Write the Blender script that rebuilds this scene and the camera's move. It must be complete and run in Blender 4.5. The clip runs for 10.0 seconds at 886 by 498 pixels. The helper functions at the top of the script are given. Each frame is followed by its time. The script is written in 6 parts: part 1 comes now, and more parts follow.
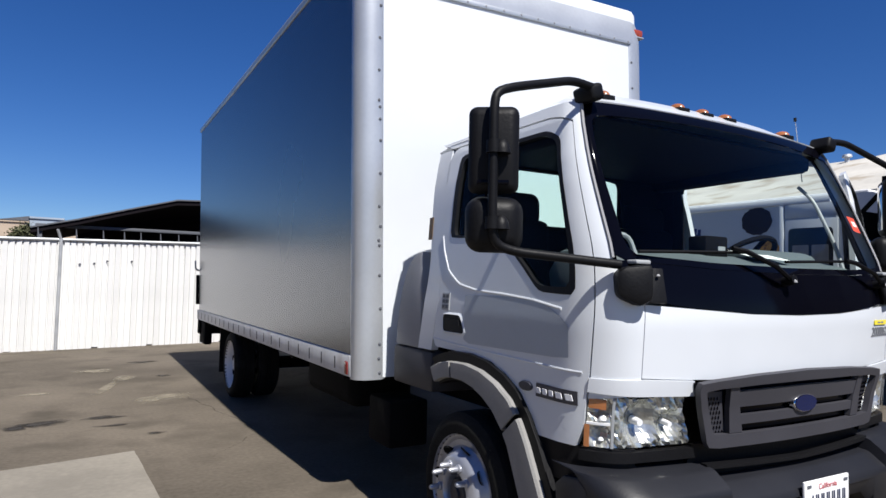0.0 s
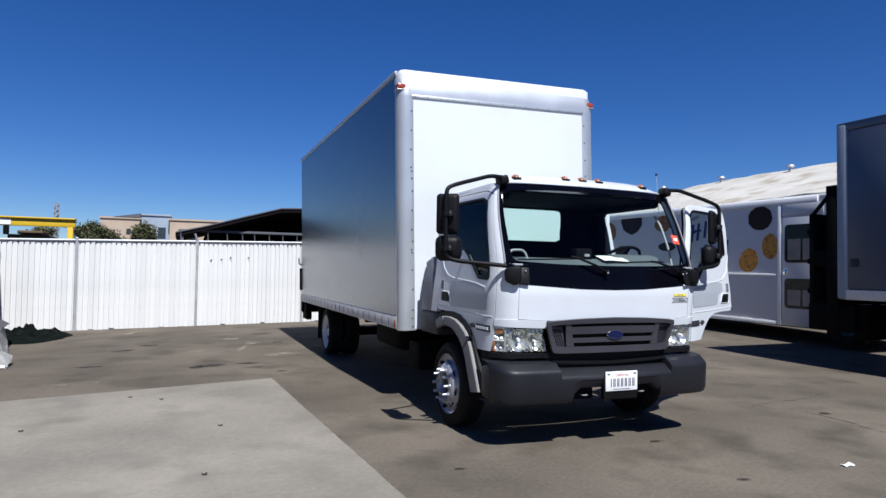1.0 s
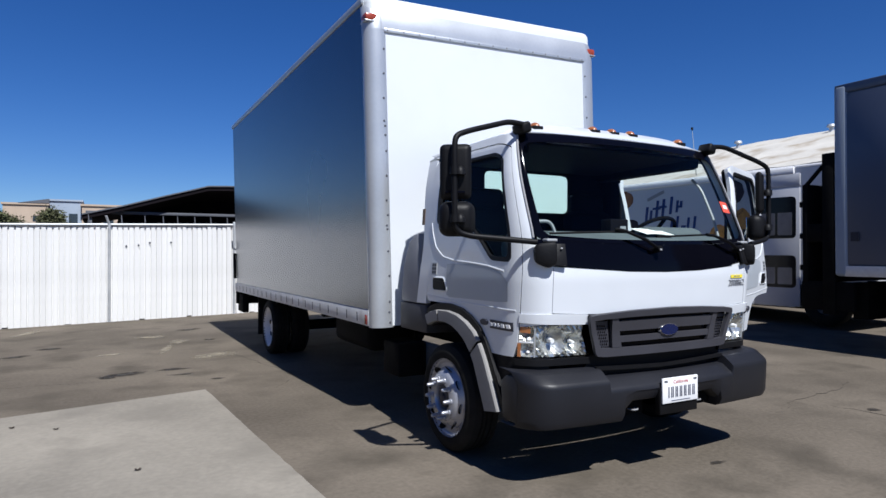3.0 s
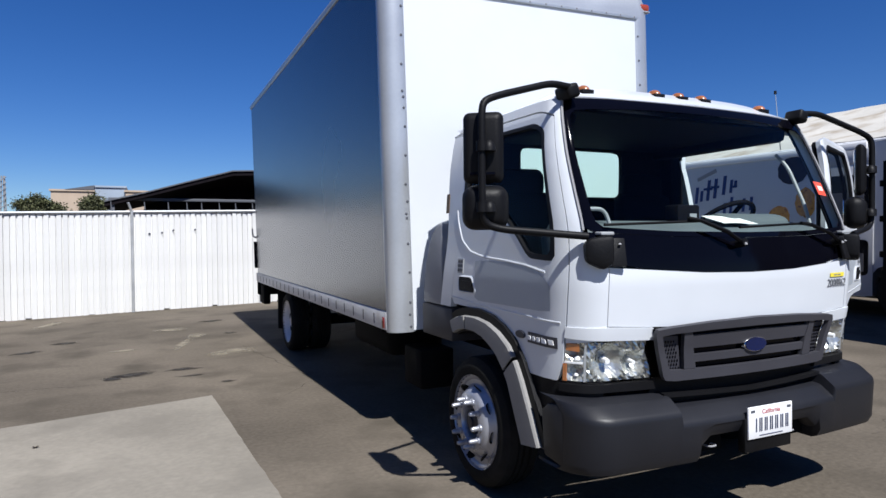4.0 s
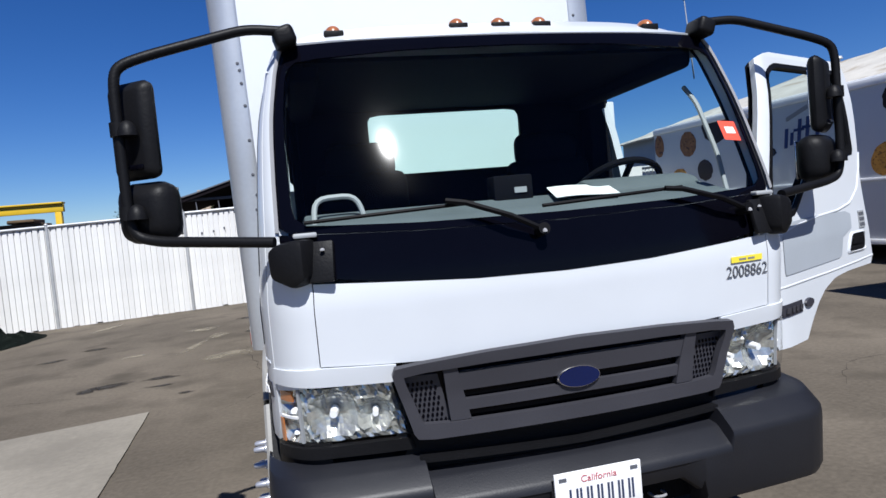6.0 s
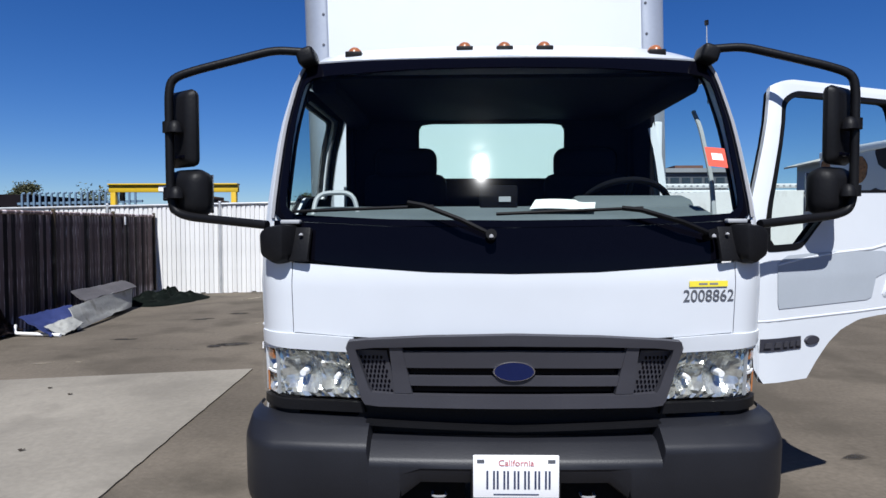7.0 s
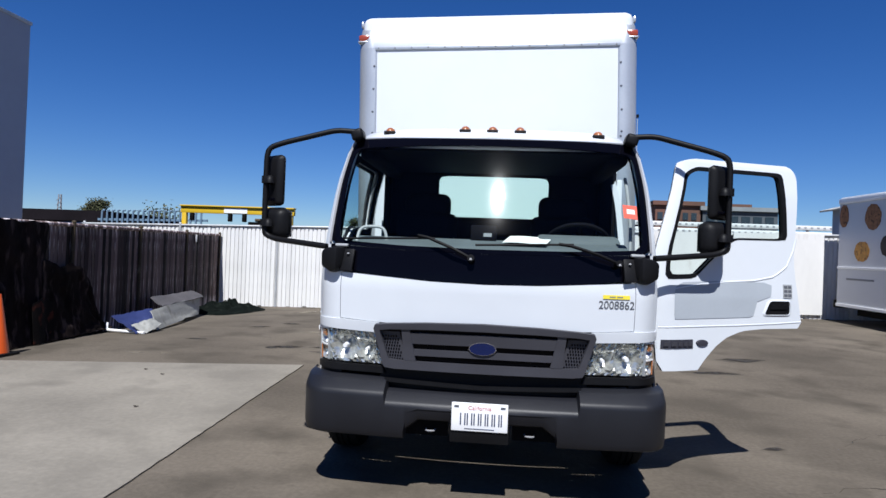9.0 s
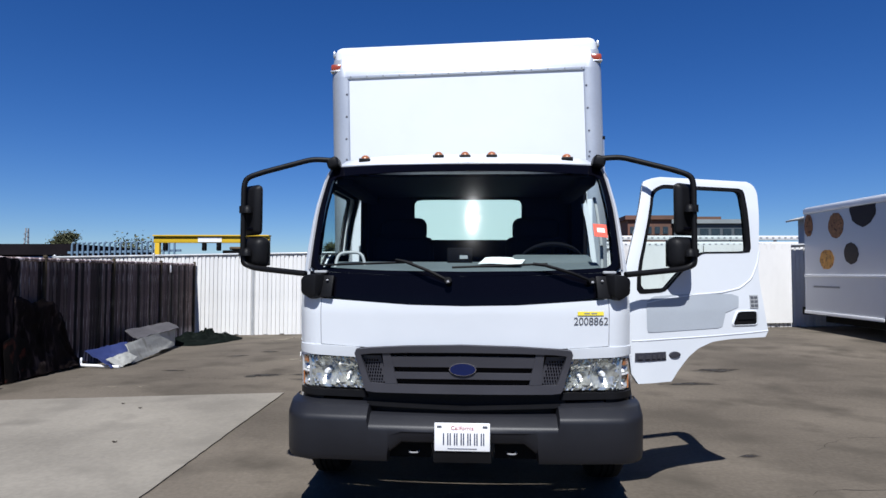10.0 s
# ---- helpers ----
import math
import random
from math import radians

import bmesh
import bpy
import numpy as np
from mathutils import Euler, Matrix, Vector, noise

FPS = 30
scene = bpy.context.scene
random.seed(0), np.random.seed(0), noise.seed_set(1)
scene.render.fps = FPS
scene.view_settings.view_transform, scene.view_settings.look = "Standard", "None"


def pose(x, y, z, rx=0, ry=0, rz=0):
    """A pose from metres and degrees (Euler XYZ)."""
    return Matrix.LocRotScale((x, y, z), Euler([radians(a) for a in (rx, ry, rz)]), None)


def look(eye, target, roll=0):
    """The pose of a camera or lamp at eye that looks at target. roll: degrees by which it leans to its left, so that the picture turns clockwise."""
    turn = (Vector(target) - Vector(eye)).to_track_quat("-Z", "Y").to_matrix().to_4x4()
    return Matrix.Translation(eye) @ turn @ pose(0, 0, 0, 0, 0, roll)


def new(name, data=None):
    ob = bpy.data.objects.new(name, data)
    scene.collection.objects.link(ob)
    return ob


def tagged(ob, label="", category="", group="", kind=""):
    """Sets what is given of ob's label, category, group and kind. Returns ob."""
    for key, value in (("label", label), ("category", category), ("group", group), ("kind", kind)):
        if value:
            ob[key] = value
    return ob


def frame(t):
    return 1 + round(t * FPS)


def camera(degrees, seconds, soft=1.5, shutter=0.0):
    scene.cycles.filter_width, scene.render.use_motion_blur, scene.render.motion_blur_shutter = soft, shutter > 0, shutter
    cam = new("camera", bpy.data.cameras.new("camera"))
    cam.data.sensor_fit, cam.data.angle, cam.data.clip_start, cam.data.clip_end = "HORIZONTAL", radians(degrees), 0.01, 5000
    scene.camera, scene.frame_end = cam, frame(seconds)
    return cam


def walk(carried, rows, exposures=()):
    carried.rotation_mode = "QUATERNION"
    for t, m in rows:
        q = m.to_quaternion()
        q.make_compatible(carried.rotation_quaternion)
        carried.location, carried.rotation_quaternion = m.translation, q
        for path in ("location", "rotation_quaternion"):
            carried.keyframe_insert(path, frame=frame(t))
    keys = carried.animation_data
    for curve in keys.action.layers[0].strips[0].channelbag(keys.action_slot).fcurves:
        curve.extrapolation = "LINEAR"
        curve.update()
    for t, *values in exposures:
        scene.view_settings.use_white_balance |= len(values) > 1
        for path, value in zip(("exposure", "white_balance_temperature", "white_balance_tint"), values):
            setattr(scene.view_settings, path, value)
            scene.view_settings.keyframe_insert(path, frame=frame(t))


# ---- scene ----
cam = camera(70.09, 10.0)
PATH = [
    (0, (-2.590, -1.455, 1.321), (-1.605, 0.282, 1.429), 1.25),
    (0.3, (-2.772, -2.285, 1.335), (-1.940, -0.467, 1.375), 0.97),
    (0.5, (-2.870, -2.886, 1.358), (-2.115, -1.036, 1.423), 0.95),
    (0.7, (-2.970, -3.462, 1.337), (-2.228, -1.605, 1.416), -0.14),
    (1, (-3.206, -4.112, 1.356), (-2.454, -2.260, 1.425), 0.89),
    (1.5, (-3.205, -3.992, 1.365), (-2.375, -2.172, 1.398), 1.60),
    (2, (-3.126, -3.635, 1.329), (-2.339, -1.796, 1.325), 0.73),
    (2.5, (-3.158, -3.183, 1.331), (-2.235, -1.409, 1.345), 0.22),
    (2.7, (-3.133, -2.992, 1.317), (-2.205, -1.220, 1.346), 0.27),
    (3.8, (-2.853, -2.138, 1.399), (-1.811, -0.431, 1.362), -1.80),
    (4, (-2.698, -2.074, 1.402), (-1.851, -0.263, 1.365), -0.48),
    (4.5, (-2.277, -1.885, 1.392), (-1.352, -0.119, 1.229), -0.83),
    (5, (-1.721, -1.792, 1.392), (-0.971, 0.054, 1.220), -0.22),
    (5.5, (-1.258, -1.769, 1.414), (-0.553, 0.094, 1.231), -1.12),
    (5.7, (-1.103, -1.792, 1.443), (-0.501, 0.110, 1.300), -4.15),
    (6.8, (-0.316, -2.083, 1.402), (-0.239, -0.085, 1.338), 0.38),
    (7, (-0.211, -2.207, 1.394), (-0.252, -0.209, 1.323), -0.12),
    (7.5, (-0.079, -2.643, 1.370), (-0.175, -0.645, 1.379), 0.13),
    (8, (0.059, -3.018, 1.353), (-0.257, -1.045, 1.279), -2.08),
    (8.5, (0.119, -3.238, 1.373), (-0.304, -1.284, 1.363), -2.78),
    (9, (0.090, -3.411, 1.382), (-0.098, -1.420, 1.398), 2.20),
    (9.5, (0.094, -3.489, 1.401), (-0.078, -1.500, 1.527), 1.22),
    (10, (0.093, -3.493, 1.393), (-0.022, -1.498, 1.477), 0.20),
]
EXPOSURES = [(0, 0.60, 6500, 10), (0.7, 0.52, 6200, 10), (1, 0.48, 6100, 10), (1.5, 0.56, 6100, 10), (2, 0.48, 6100, 10), (2.7, 0.48, 6100, 10), (4, 0.54, 6200, 10), (4.5, 0.52, 6200, 10),
             (5, 0.66, 6250, 10), (5.5, 0.57, 6200, 10), (7, 0.48, 6100, 10), (8.5, 0.49, 6100, 10), (9.5, 0.46, 6100, 10), (10, 0.46, 6100, 10)]
walk(cam, [(t, look(eye, target, roll)) for t, eye, target, roll in PATH], EXPOSURES)

# ---- world, sun ----
SUN_EL, SUN_AZ = 54.3, 0.4   # degrees; azimuth east of the -y direction
world = bpy.data.worlds.new("sky")
scene.world = world
world.use_nodes = True
wn = world.node_tree.nodes
sky = wn.new("ShaderNodeTexSky")
sky.sky_type, sky.sun_disc = "NISHITA", False
sky.sun_elevation, sky.sun_rotation = radians(SUN_EL), radians(180 - SUN_AZ)
sky.altitude, sky.air_density, sky.dust_density, sky.ozone_density = 1200, 1.0, 0.1, 8.0
wn["Background"].inputs["Strength"].default_value = 0.0625
vivid = wn.new("ShaderNodeHueSaturation")
vivid.inputs["Hue"].default_value = 0.512
vivid.inputs["Saturation"].default_value = 1.20
world.node_tree.links.new(sky.outputs[0], vivid.inputs["Color"])
world.node_tree.links.new(vivid.outputs[0], wn["Background"].inputs["Color"])
sun_data = bpy.data.lights.new("sun", "SUN")
sun_data.energy, sun_data.angle, sun_data.color = 5.0, radians(0.53), (1.0, 0.972, 0.925)
sun = new("sun", sun_data)
ce, se = math.cos(radians(SUN_EL)), math.sin(radians(SUN_EL))
ca, sa = math.cos(radians(SUN_AZ)), math.sin(radians(SUN_AZ))
TO_SUN = Vector((sa * ce, -ca * ce, se))
sun.matrix_world = look(TO_SUN * 30, (0, 0, 0))


# ---- materials ----
def mat(name, col, rough=0.5, metal=0.0, var=0.15, scale=3.0, fine=60.0, bump=0.0, tint=None, coat=0.0, rvar=0.1,
        stain=None, stain_scale=0.6, stain_lo=0.55, stain_hi=0.7, emit=0.0, spec=0.5, coords="Object", objvar=0.0, stretch=1.0, ragged=0.0):
    """A surface with colour that varies at two scales, worn patches and fine relief."""
    m = bpy.data.materials.new(name)
    m.use_nodes = True
    nt = m.node_tree
    n, l = nt.nodes, nt.links
    b = n["Principled BSDF"]
    b.inputs["Roughness"].default_value = rough
    b.inputs["Metallic"].default_value = metal
    b.inputs["Coat Weight"].default_value = coat
    b.inputs["Coat Roughness"].default_value = 0.05
    b.inputs["Specular IOR Level"].default_value = spec
    tc = n.new("ShaderNodeTexCoord")

    def noise_node(sc, detail=4.0):
        t = n.new("ShaderNodeTexNoise")
        t.inputs["Scale"].default_value = sc
        t.inputs["Detail"].default_value = detail
        if stretch != 1.0:
            mp = n.new("ShaderNodeMapping")
            mp.inputs["Scale"].default_value = (1, 1, stretch)
            l.new(tc.outputs[coords], mp.inputs["Vector"])
            l.new(mp.outputs[0], t.inputs["Vector"])
        else:
            l.new(tc.outputs[coords], t.inputs["Vector"])
        return t

    big, small = noise_node(scale), noise_node(fine, 3.0)
    mixv = n.new("ShaderNodeMath")
    mixv.operation = "MULTIPLY_ADD"
    l.new(small.outputs["Fac"], mixv.inputs[0])
    mixv.inputs[1].default_value = 0.4
    l.new(big.outputs["Fac"], mixv.inputs[2])
    ramp = n.new("ShaderNodeValToRGB")
    ramp.color_ramp.elements[0].position, ramp.color_ramp.elements[1].position = 0.45, 0.95
    c0 = [c * (1 - var) for c in col]
    c1 = [min(1, c * (1 + var)) for c in (tint or col)]
    ramp.color_ramp.elements[0].color = (*c0, 1)
    ramp.color_ramp.elements[1].color = (*c1, 1)
    l.new(mixv.outputs[0], ramp.inputs["Fac"])
    out = ramp.outputs["Color"]
    if stain:
        st = noise_node(stain_scale, 6.0)
        sr = n.new("ShaderNodeValToRGB")
        sr.color_ramp.elements[0].position, sr.color_ramp.elements[1].position = stain_lo, stain_hi
        l.new(st.outputs["Fac"], sr.inputs["Fac"])
        mx = n.new("ShaderNodeMix")
        mx.data_type = "RGBA"
        l.new(sr.outputs["Color"], mx.inputs["Factor"])
        l.new(out, mx.inputs["A"])
        mx.inputs["B"].default_value = (*stain, 1)
        out = mx.outputs["Result"]
    if objvar:
        oi = n.new("ShaderNodeObjectInfo")
        om = n.new("ShaderNodeMapRange")
        om.inputs["To Min"].default_value, om.inputs["To Max"].default_value = 1 - objvar, 1 + objvar
        l.new(oi.outputs["Random"], om.inputs["Value"])
        mv = n.new("ShaderNodeVectorMath")
        mv.operation = "SCALE"
        l.new(out, mv.inputs[0])
        l.new(om.outputs["Result"], mv.inputs["Scale"])
        out = mv.outputs["Vector"]
    l.new(out, b.inputs["Base Color"])
    if rvar:
        rr = n.new("ShaderNodeMapRange")
        rr.inputs["To Min"].default_value = max(0.02, rough - rvar)
        rr.inputs["To Max"].default_value = min(1.0, rough + rvar)
        l.new(big.outputs["Fac"], rr.inputs["Value"])
        l.new(rr.outputs["Result"], b.inputs["Roughness"])
    if bump:
        bp = n.new("ShaderNodeBump")
        bp.inputs["Strength"].default_value = bump
        bp.inputs["Distance"].default_value = 0.01
        l.new(small.outputs["Fac"], bp.inputs["Height"])
        l.new(bp.outputs["Normal"], b.inputs["Normal"])
    if ragged:
        # the patch thins out towards an uneven rim
        ctr, ln2, wob, fade = n.new("ShaderNodeVectorMath"), n.new("ShaderNodeVectorMath"), n.new("ShaderNodeMath"), n.new("ShaderNodeMapRange")
        ctr.operation, ln2.operation, wob.operation = "SUBTRACT", "LENGTH", "MULTIPLY_ADD"
        ctr.inputs[1].default_value = (0.5, 0.5, 0.5)
        l.new(tc.outputs["Generated"], ctr.inputs[0])
        flat = n.new("ShaderNodeVectorMath")
        flat.operation = "MULTIPLY"
        flat.inputs[1].default_value = (2, 2, 0)
        l.new(ctr.outputs[0], flat.inputs[0])
        l.new(flat.outputs[0], ln2.inputs[0])
        rag = noise_node(9.0, 5.0)
        l.new(rag.outputs["Fac"], wob.inputs[0])
        wob.inputs[1].default_value = 1.6
        l.new(ln2.outputs["Value"], wob.inputs[2])
        fade.inputs["From Min"].default_value, fade.inputs["From Max"].default_value = 1.0, 1.9
        fade.inputs["To Min"].default_value, fade.inputs["To Max"].default_value = ragged, 0.0
        l.new(wob.outputs[0], fade.inputs["Value"])
        l.new(fade.outputs["Result"], b.inputs["Alpha"])
    if emit:
        b.inputs["Emission Color"].default_value = (*col, 1)
        b.inputs["Emission Strength"].default_value = emit
    return m


def glass_mat(name, tint, rough=0.0, ior=1.26):
    """Thin clear glass: passes light straight through, with a Fresnel gloss."""
    m = bpy.data.materials.new(name)
    m.use_nodes = True
    nt = m.node_tree
    n, l = nt.nodes, nt.links
    n.remove(n["Principled BSDF"])
    tr, gl = n.new("ShaderNodeBsdfTransparent"), n.new("ShaderNodeBsdfGlossy")
    mx, lw, po, fr = n.new("ShaderNodeMixShader"), n.new("ShaderNodeLayerWeight"), n.new("ShaderNodeMath"), n.new("ShaderNodeMath")
    tr.inputs["Color"].default_value = (*tint, 1)
    gl.inputs["Roughness"].default_value = rough
    # Schlick's gloss from the facing angle, alike from both sides of the pane
    f0 = ((ior - 1) / (ior + 1)) ** 2
    lw.inputs["Blend"].default_value = 0.5
    po.operation, fr.operation = "POWER", "MULTIPLY_ADD"
    po.inputs[1].default_value = 5.0
    l.new(lw.outputs["Facing"], po.inputs[0])
    l.new(po.outputs[0], fr.inputs[0])
    fr.inputs[1].default_value, fr.inputs[2].default_value = 0.7, f0
    l.new(fr.outputs[0], mx.inputs[0])
    l.new(tr.outputs[0], mx.inputs[1])
    l.new(gl.outputs[0], mx.inputs[2])
    l.new(mx.outputs[0], n["Material Output"].inputs["Surface"])
    return m


M = {}
M["paint"] = mat("white_truck_paint", (0.61, 0.635, 0.665), 0.32, var=0.03, scale=1.2, fine=8, coat=0.3, rvar=0.05)
M["boxwhite"] = mat("white_box_panel", (0.62, 0.645, 0.67), 0.38, var=0.03, scale=0.8, fine=5, rvar=0.06, stain=(0.54, 0.545, 0.54), stain_scale=0.9, stain_lo=0.62, stain_hi=0.9)
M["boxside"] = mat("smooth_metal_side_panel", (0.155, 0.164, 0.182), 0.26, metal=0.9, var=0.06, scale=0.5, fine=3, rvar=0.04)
M["alu"] = mat("brushed_aluminium", (0.48, 0.50, 0.525), 0.38, metal=0.55, var=0.08, scale=2, fine=40, rvar=0.08)
M["alurail"] = mat("dull_aluminium_rail", (0.62, 0.62, 0.62), 0.5, metal=0.3, var=0.15, scale=3, fine=30, stain=(0.35, 0.31, 0.27), stain_scale=3, stain_lo=0.6, stain_hi=0.8)
M["black"] = mat("black_plastic", (0.006, 0.006, 0.007), 0.5, var=0.2, scale=4, fine=90, bump=0.1, spec=0.15)
M["gloss"] = mat("gloss_black_cowl", (0.002, 0.002, 0.004), 0.09, var=0.1, scale=2, fine=30, rvar=0.02, spec=0.1)
M["frit"] = mat("black_ceramic_border", (0.002, 0.002, 0.004), 0.03, var=0.1, rvar=0.0, spec=0.12)
M["chassis"] = mat("sooty_chassis_steel", (0.007, 0.007, 0.007), 0.75, var=0.3, scale=5, bump=0.2, spec=0.05)
M["grille"] = mat("grey_moulded_plastic", (0.034, 0.0335, 0.041), 0.55, var=0.12, scale=3, fine=160, bump=0.05)
M["bumper"] = mat("dark_grey_bumper_plastic", (0.012, 0.0125, 0.016), 0.46, var=0.15, scale=3, fine=160, bump=0.06, spec=0.30, stain=(0.019, 0.019, 0.022), stain_scale=2.5, stain_lo=0.58, stain_hi=0.85)
M["flare"] = mat("pale_grey_flare_plastic", (0.22, 0.215, 0.205), 0.6, var=0.1, scale=4, fine=90, bump=0.15)
M["flarefix"] = mat("dark_grey_fairing", (0.24, 0.245, 0.265), 0.5, var=0.06)
M["rubber"] = mat("tyre_rubber", (0.013, 0.013, 0.012), 0.8, var=0.25, scale=6, fine=80, bump=0.3, stain=(0.02, 0.019, 0.018), stain_scale=5, spec=0.1)
M["rim"] = mat("polished_wheel_metal", (0.36, 0.37, 0.41), 0.3, metal=0.5, var=0.1, scale=6, fine=40)
M["rimwhite"] = mat("white_steel_wheel", (0.72, 0.72, 0.72), 0.45, var=0.1, scale=5, fine=40, stain=(0.4, 0.36, 0.3), stain_scale=6)
M["chrome"] = mat("chrome", (0.85, 0.85, 0.86), 0.08, metal=1.0, var=0.03, rvar=0.03)
M["reflector"] = mat("faceted_reflector", (0.60, 0.605, 0.56), 0.2, metal=0.72, var=0.3, scale=40, fine=200, rvar=0.04)
M["amber"] = mat("amber_lens", (0.42, 0.15, 0.045), 0.2, var=0.1, rvar=0.05, coat=0.5)
M["wiperblack"] = mat("matt_black_wiper", (0.003, 0.003, 0.004), 0.6, var=0.1, spec=0.12)
M["markerred"] = mat("dull_red_marker_lens", (0.28, 0.045, 0.02), 0.25, var=0.15, rvar=0.05, coat=0.3)
M["dullamber"] = mat("weathered_amber_lens", (0.30, 0.105, 0.04), 0.3, var=0.15, rvar=0.05)
M["brass"] = mat("dulled_amber_plastic", (0.13, 0.075, 0.02), 0.4, var=0.25, scale=20, rvar=0.05)
M["redlens"] = mat("red_lens", (0.25, 0.02, 0.015), 0.2, var=0.1, rvar=0.05)
M["glass"] = glass_mat("tinted_windscreen_glass", (0.80, 0.89, 0.87), 0.04)
M["sideglass"] = glass_mat("tinted_side_glass", (0.80, 0.89, 0.87), 0.0, 1.10)
M["rearglass"] = glass_mat("green_tinted_rear_glass", (0.90, 1.0, 0.97))
M["lens"] = glass_mat("clear_lamp_lens", (0.95, 0.96, 0.97))
M["mirror"] = mat("mirror_glass", (0.8, 0.8, 0.82), 0.03, metal=1.0, var=0.02, rvar=0.0)
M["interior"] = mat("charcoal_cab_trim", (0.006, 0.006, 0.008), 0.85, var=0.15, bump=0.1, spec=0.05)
M["dash"] = mat("grey_dashboard_vinyl", (0.10, 0.118, 0.125), 0.65, var=0.12, scale=5, fine=200, bump=0.15, spec=0.2)
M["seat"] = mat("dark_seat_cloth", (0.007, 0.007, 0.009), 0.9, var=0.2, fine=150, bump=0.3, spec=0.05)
M["paper"] = mat("white_paper", (0.82, 0.83, 0.80), 0.7, var=0.04)
M["greyplastic"] = mat("pale_grey_handle", (0.32, 0.33, 0.34), 0.5, var=0.08)
M["redtag"] = mat("red_paper_tag", (0.85, 0.09, 0.05), 0.6, var=0.08)
M["yellow"] = mat("yellow_label", (0.80, 0.66, 0.05), 0.5, var=0.06)
M["ink"] = mat("dark_ink", (0.03, 0.03, 0.04), 0.5, var=0.1)
M["blueoval"] = mat("blue_enamel", (0.003, 0.008, 0.050), 0.2, var=0.1, rvar=0.05)
M["plate"] = mat("plate_white", (0.78, 0.78, 0.78), 0.4, var=0.05)
M["plateblue"] = mat("plate_blue_ink", (0.035, 0.045, 0.09), 0.5, var=0.1)
M["platered"] = mat("plate_red_ink", (0.45, 0.12, 0.13), 0.5, var=0.1)
M["decal"] = mat("pale_grey_decal", (0.36, 0.39, 0.425), 0.35, var=0.04)
M["asphalt"] = mat("worn_asphalt", (0.105, 0.089, 0.070), 0.9, var=0.28, scale=0.55, fine=30, bump=0.5, stain=(0.076, 0.065, 0.051), stain_scale=1.5, stain_lo=0.5, stain_hi=0.70, tint=(0.125, 0.106, 0.084), spec=0.12)
M["concrete"] = mat("weathered_concrete", (0.205, 0.186, 0.156), 0.85, var=0.17, scale=0.7, fine=26, bump=0.35, stain=(0.172, 0.156, 0.131), stain_scale=2.0, stain_lo=0.5, stain_hi=0.75, tint=(0.232, 0.211, 0.176), spec=0.15)
M["oil"] = mat("oil_stain", (0.034, 0.030, 0.026), 0.7, var=0.3, scale=3, fine=30, bump=0.2, ragged=0.9, spec=0.2)
M["palestain"] = mat("pale_dried_stain", (0.27, 0.235, 0.175), 0.9, var=0.3, scale=4, fine=40, ragged=0.65)
M["slat"] = mat("white_vinyl_slat", (0.665, 0.66, 0.645), 0.5, var=0.05, scale=1.5, fine=14, stain=(0.56, 0.55, 0.52), stain_scale=2.2, stain_lo=0.60, stain_hi=0.85, objvar=0.05)
M["oldwhite"] = mat("grimy_white_paint", (0.66, 0.65, 0.63), 0.6, var=0.06, scale=1.2, fine=10, stain=(0.46, 0.43, 0.39), stain_scale=3.2, stain_lo=0.60, stain_hi=0.78, stretch=0.4)
M["galv"] = mat("galvanised_steel", (0.45, 0.46, 0.47), 0.5, metal=0.4, var=0.15, scale=5, fine=50)
# pale upright streaks: weathering, plus the sun that slats catch put into the colour
M["darkslat"] = mat("dark_brown_slat", (0.096, 0.068, 0.063), 0.75, var=0.4, scale=3, fine=40, bump=0.2, stain=(0.46, 0.40, 0.385), stain_scale=13, stain_lo=0.52, stain_hi=0.60, stretch=0.10, objvar=0.9, spec=0.15)
M["brownwall"] = mat("weathered_brown_board", (0.062, 0.048, 0.031), 0.85, var=0.35, scale=2.2, fine=18, bump=0.4, stain=(0.20, 0.17, 0.12), stain_scale=6, stain_lo=0.58, stain_hi=0.74, stretch=0.35, spec=0.15)
M["greywall"] = mat("grey_painted_metal_wall", (0.31, 0.335, 0.40), 0.6, var=0.06, scale=0.6, fine=6)
M["cone"] = mat("orange_cone_plastic", (0.62, 0.09, 0.012), 0.45, var=0.08)
M["tarpgrey"] = mat("dirty_pale_sheet", (0.30, 0.30, 0.28), 0.8, var=0.2, scale=4, fine=30, bump=0.3, stain=(0.2, 0.19, 0.17), stain_scale=4)
M["matgrey"] = mat("dark_grey_mat", (0.075, 0.07, 0.075), 0.8, var=0.25, scale=3, fine=30, bump=0.3)
M["rust"] = mat("rusty_sheet_steel", (0.005, 0.004, 0.004), 0.9, var=0.5, scale=6, fine=40, bump=0.4, spec=0.1, stain=(0.050, 0.014, 0.009), stain_scale=7, stain_lo=0.56, stain_hi=0.66)
M["tarpblue"] = mat("blue_tarpaulin", (0.022, 0.032, 0.11), 0.55, var=0.25, scale=4, fine=30, bump=0.2)
M["drapesheet"] = mat("brown_black_sheeting", (0.010, 0.007, 0.007), 0.95, var=0.7, scale=5, fine=50, bump=0.6, stain=(0.060, 0.044, 0.042), stain_scale=8, stain_lo=0.54, stain_hi=0.66, stretch=0.25, spec=0.05)
M["netting"] = mat("dark_green_netting", (0.004, 0.006, 0.005), 0.95, var=0.5, scale=8, fine=60, bump=0.6, stain=(0.016, 0.02, 0.016), stain_scale=9, stain_lo=0.6, stain_hi=0.7, spec=0.05)
M["canopycloth"] = mat("black_canopy_cloth", (0.011, 0.009, 0.011), 0.95, var=0.3, scale=0.8, fine=10, bump=0.5, spec=0.05)
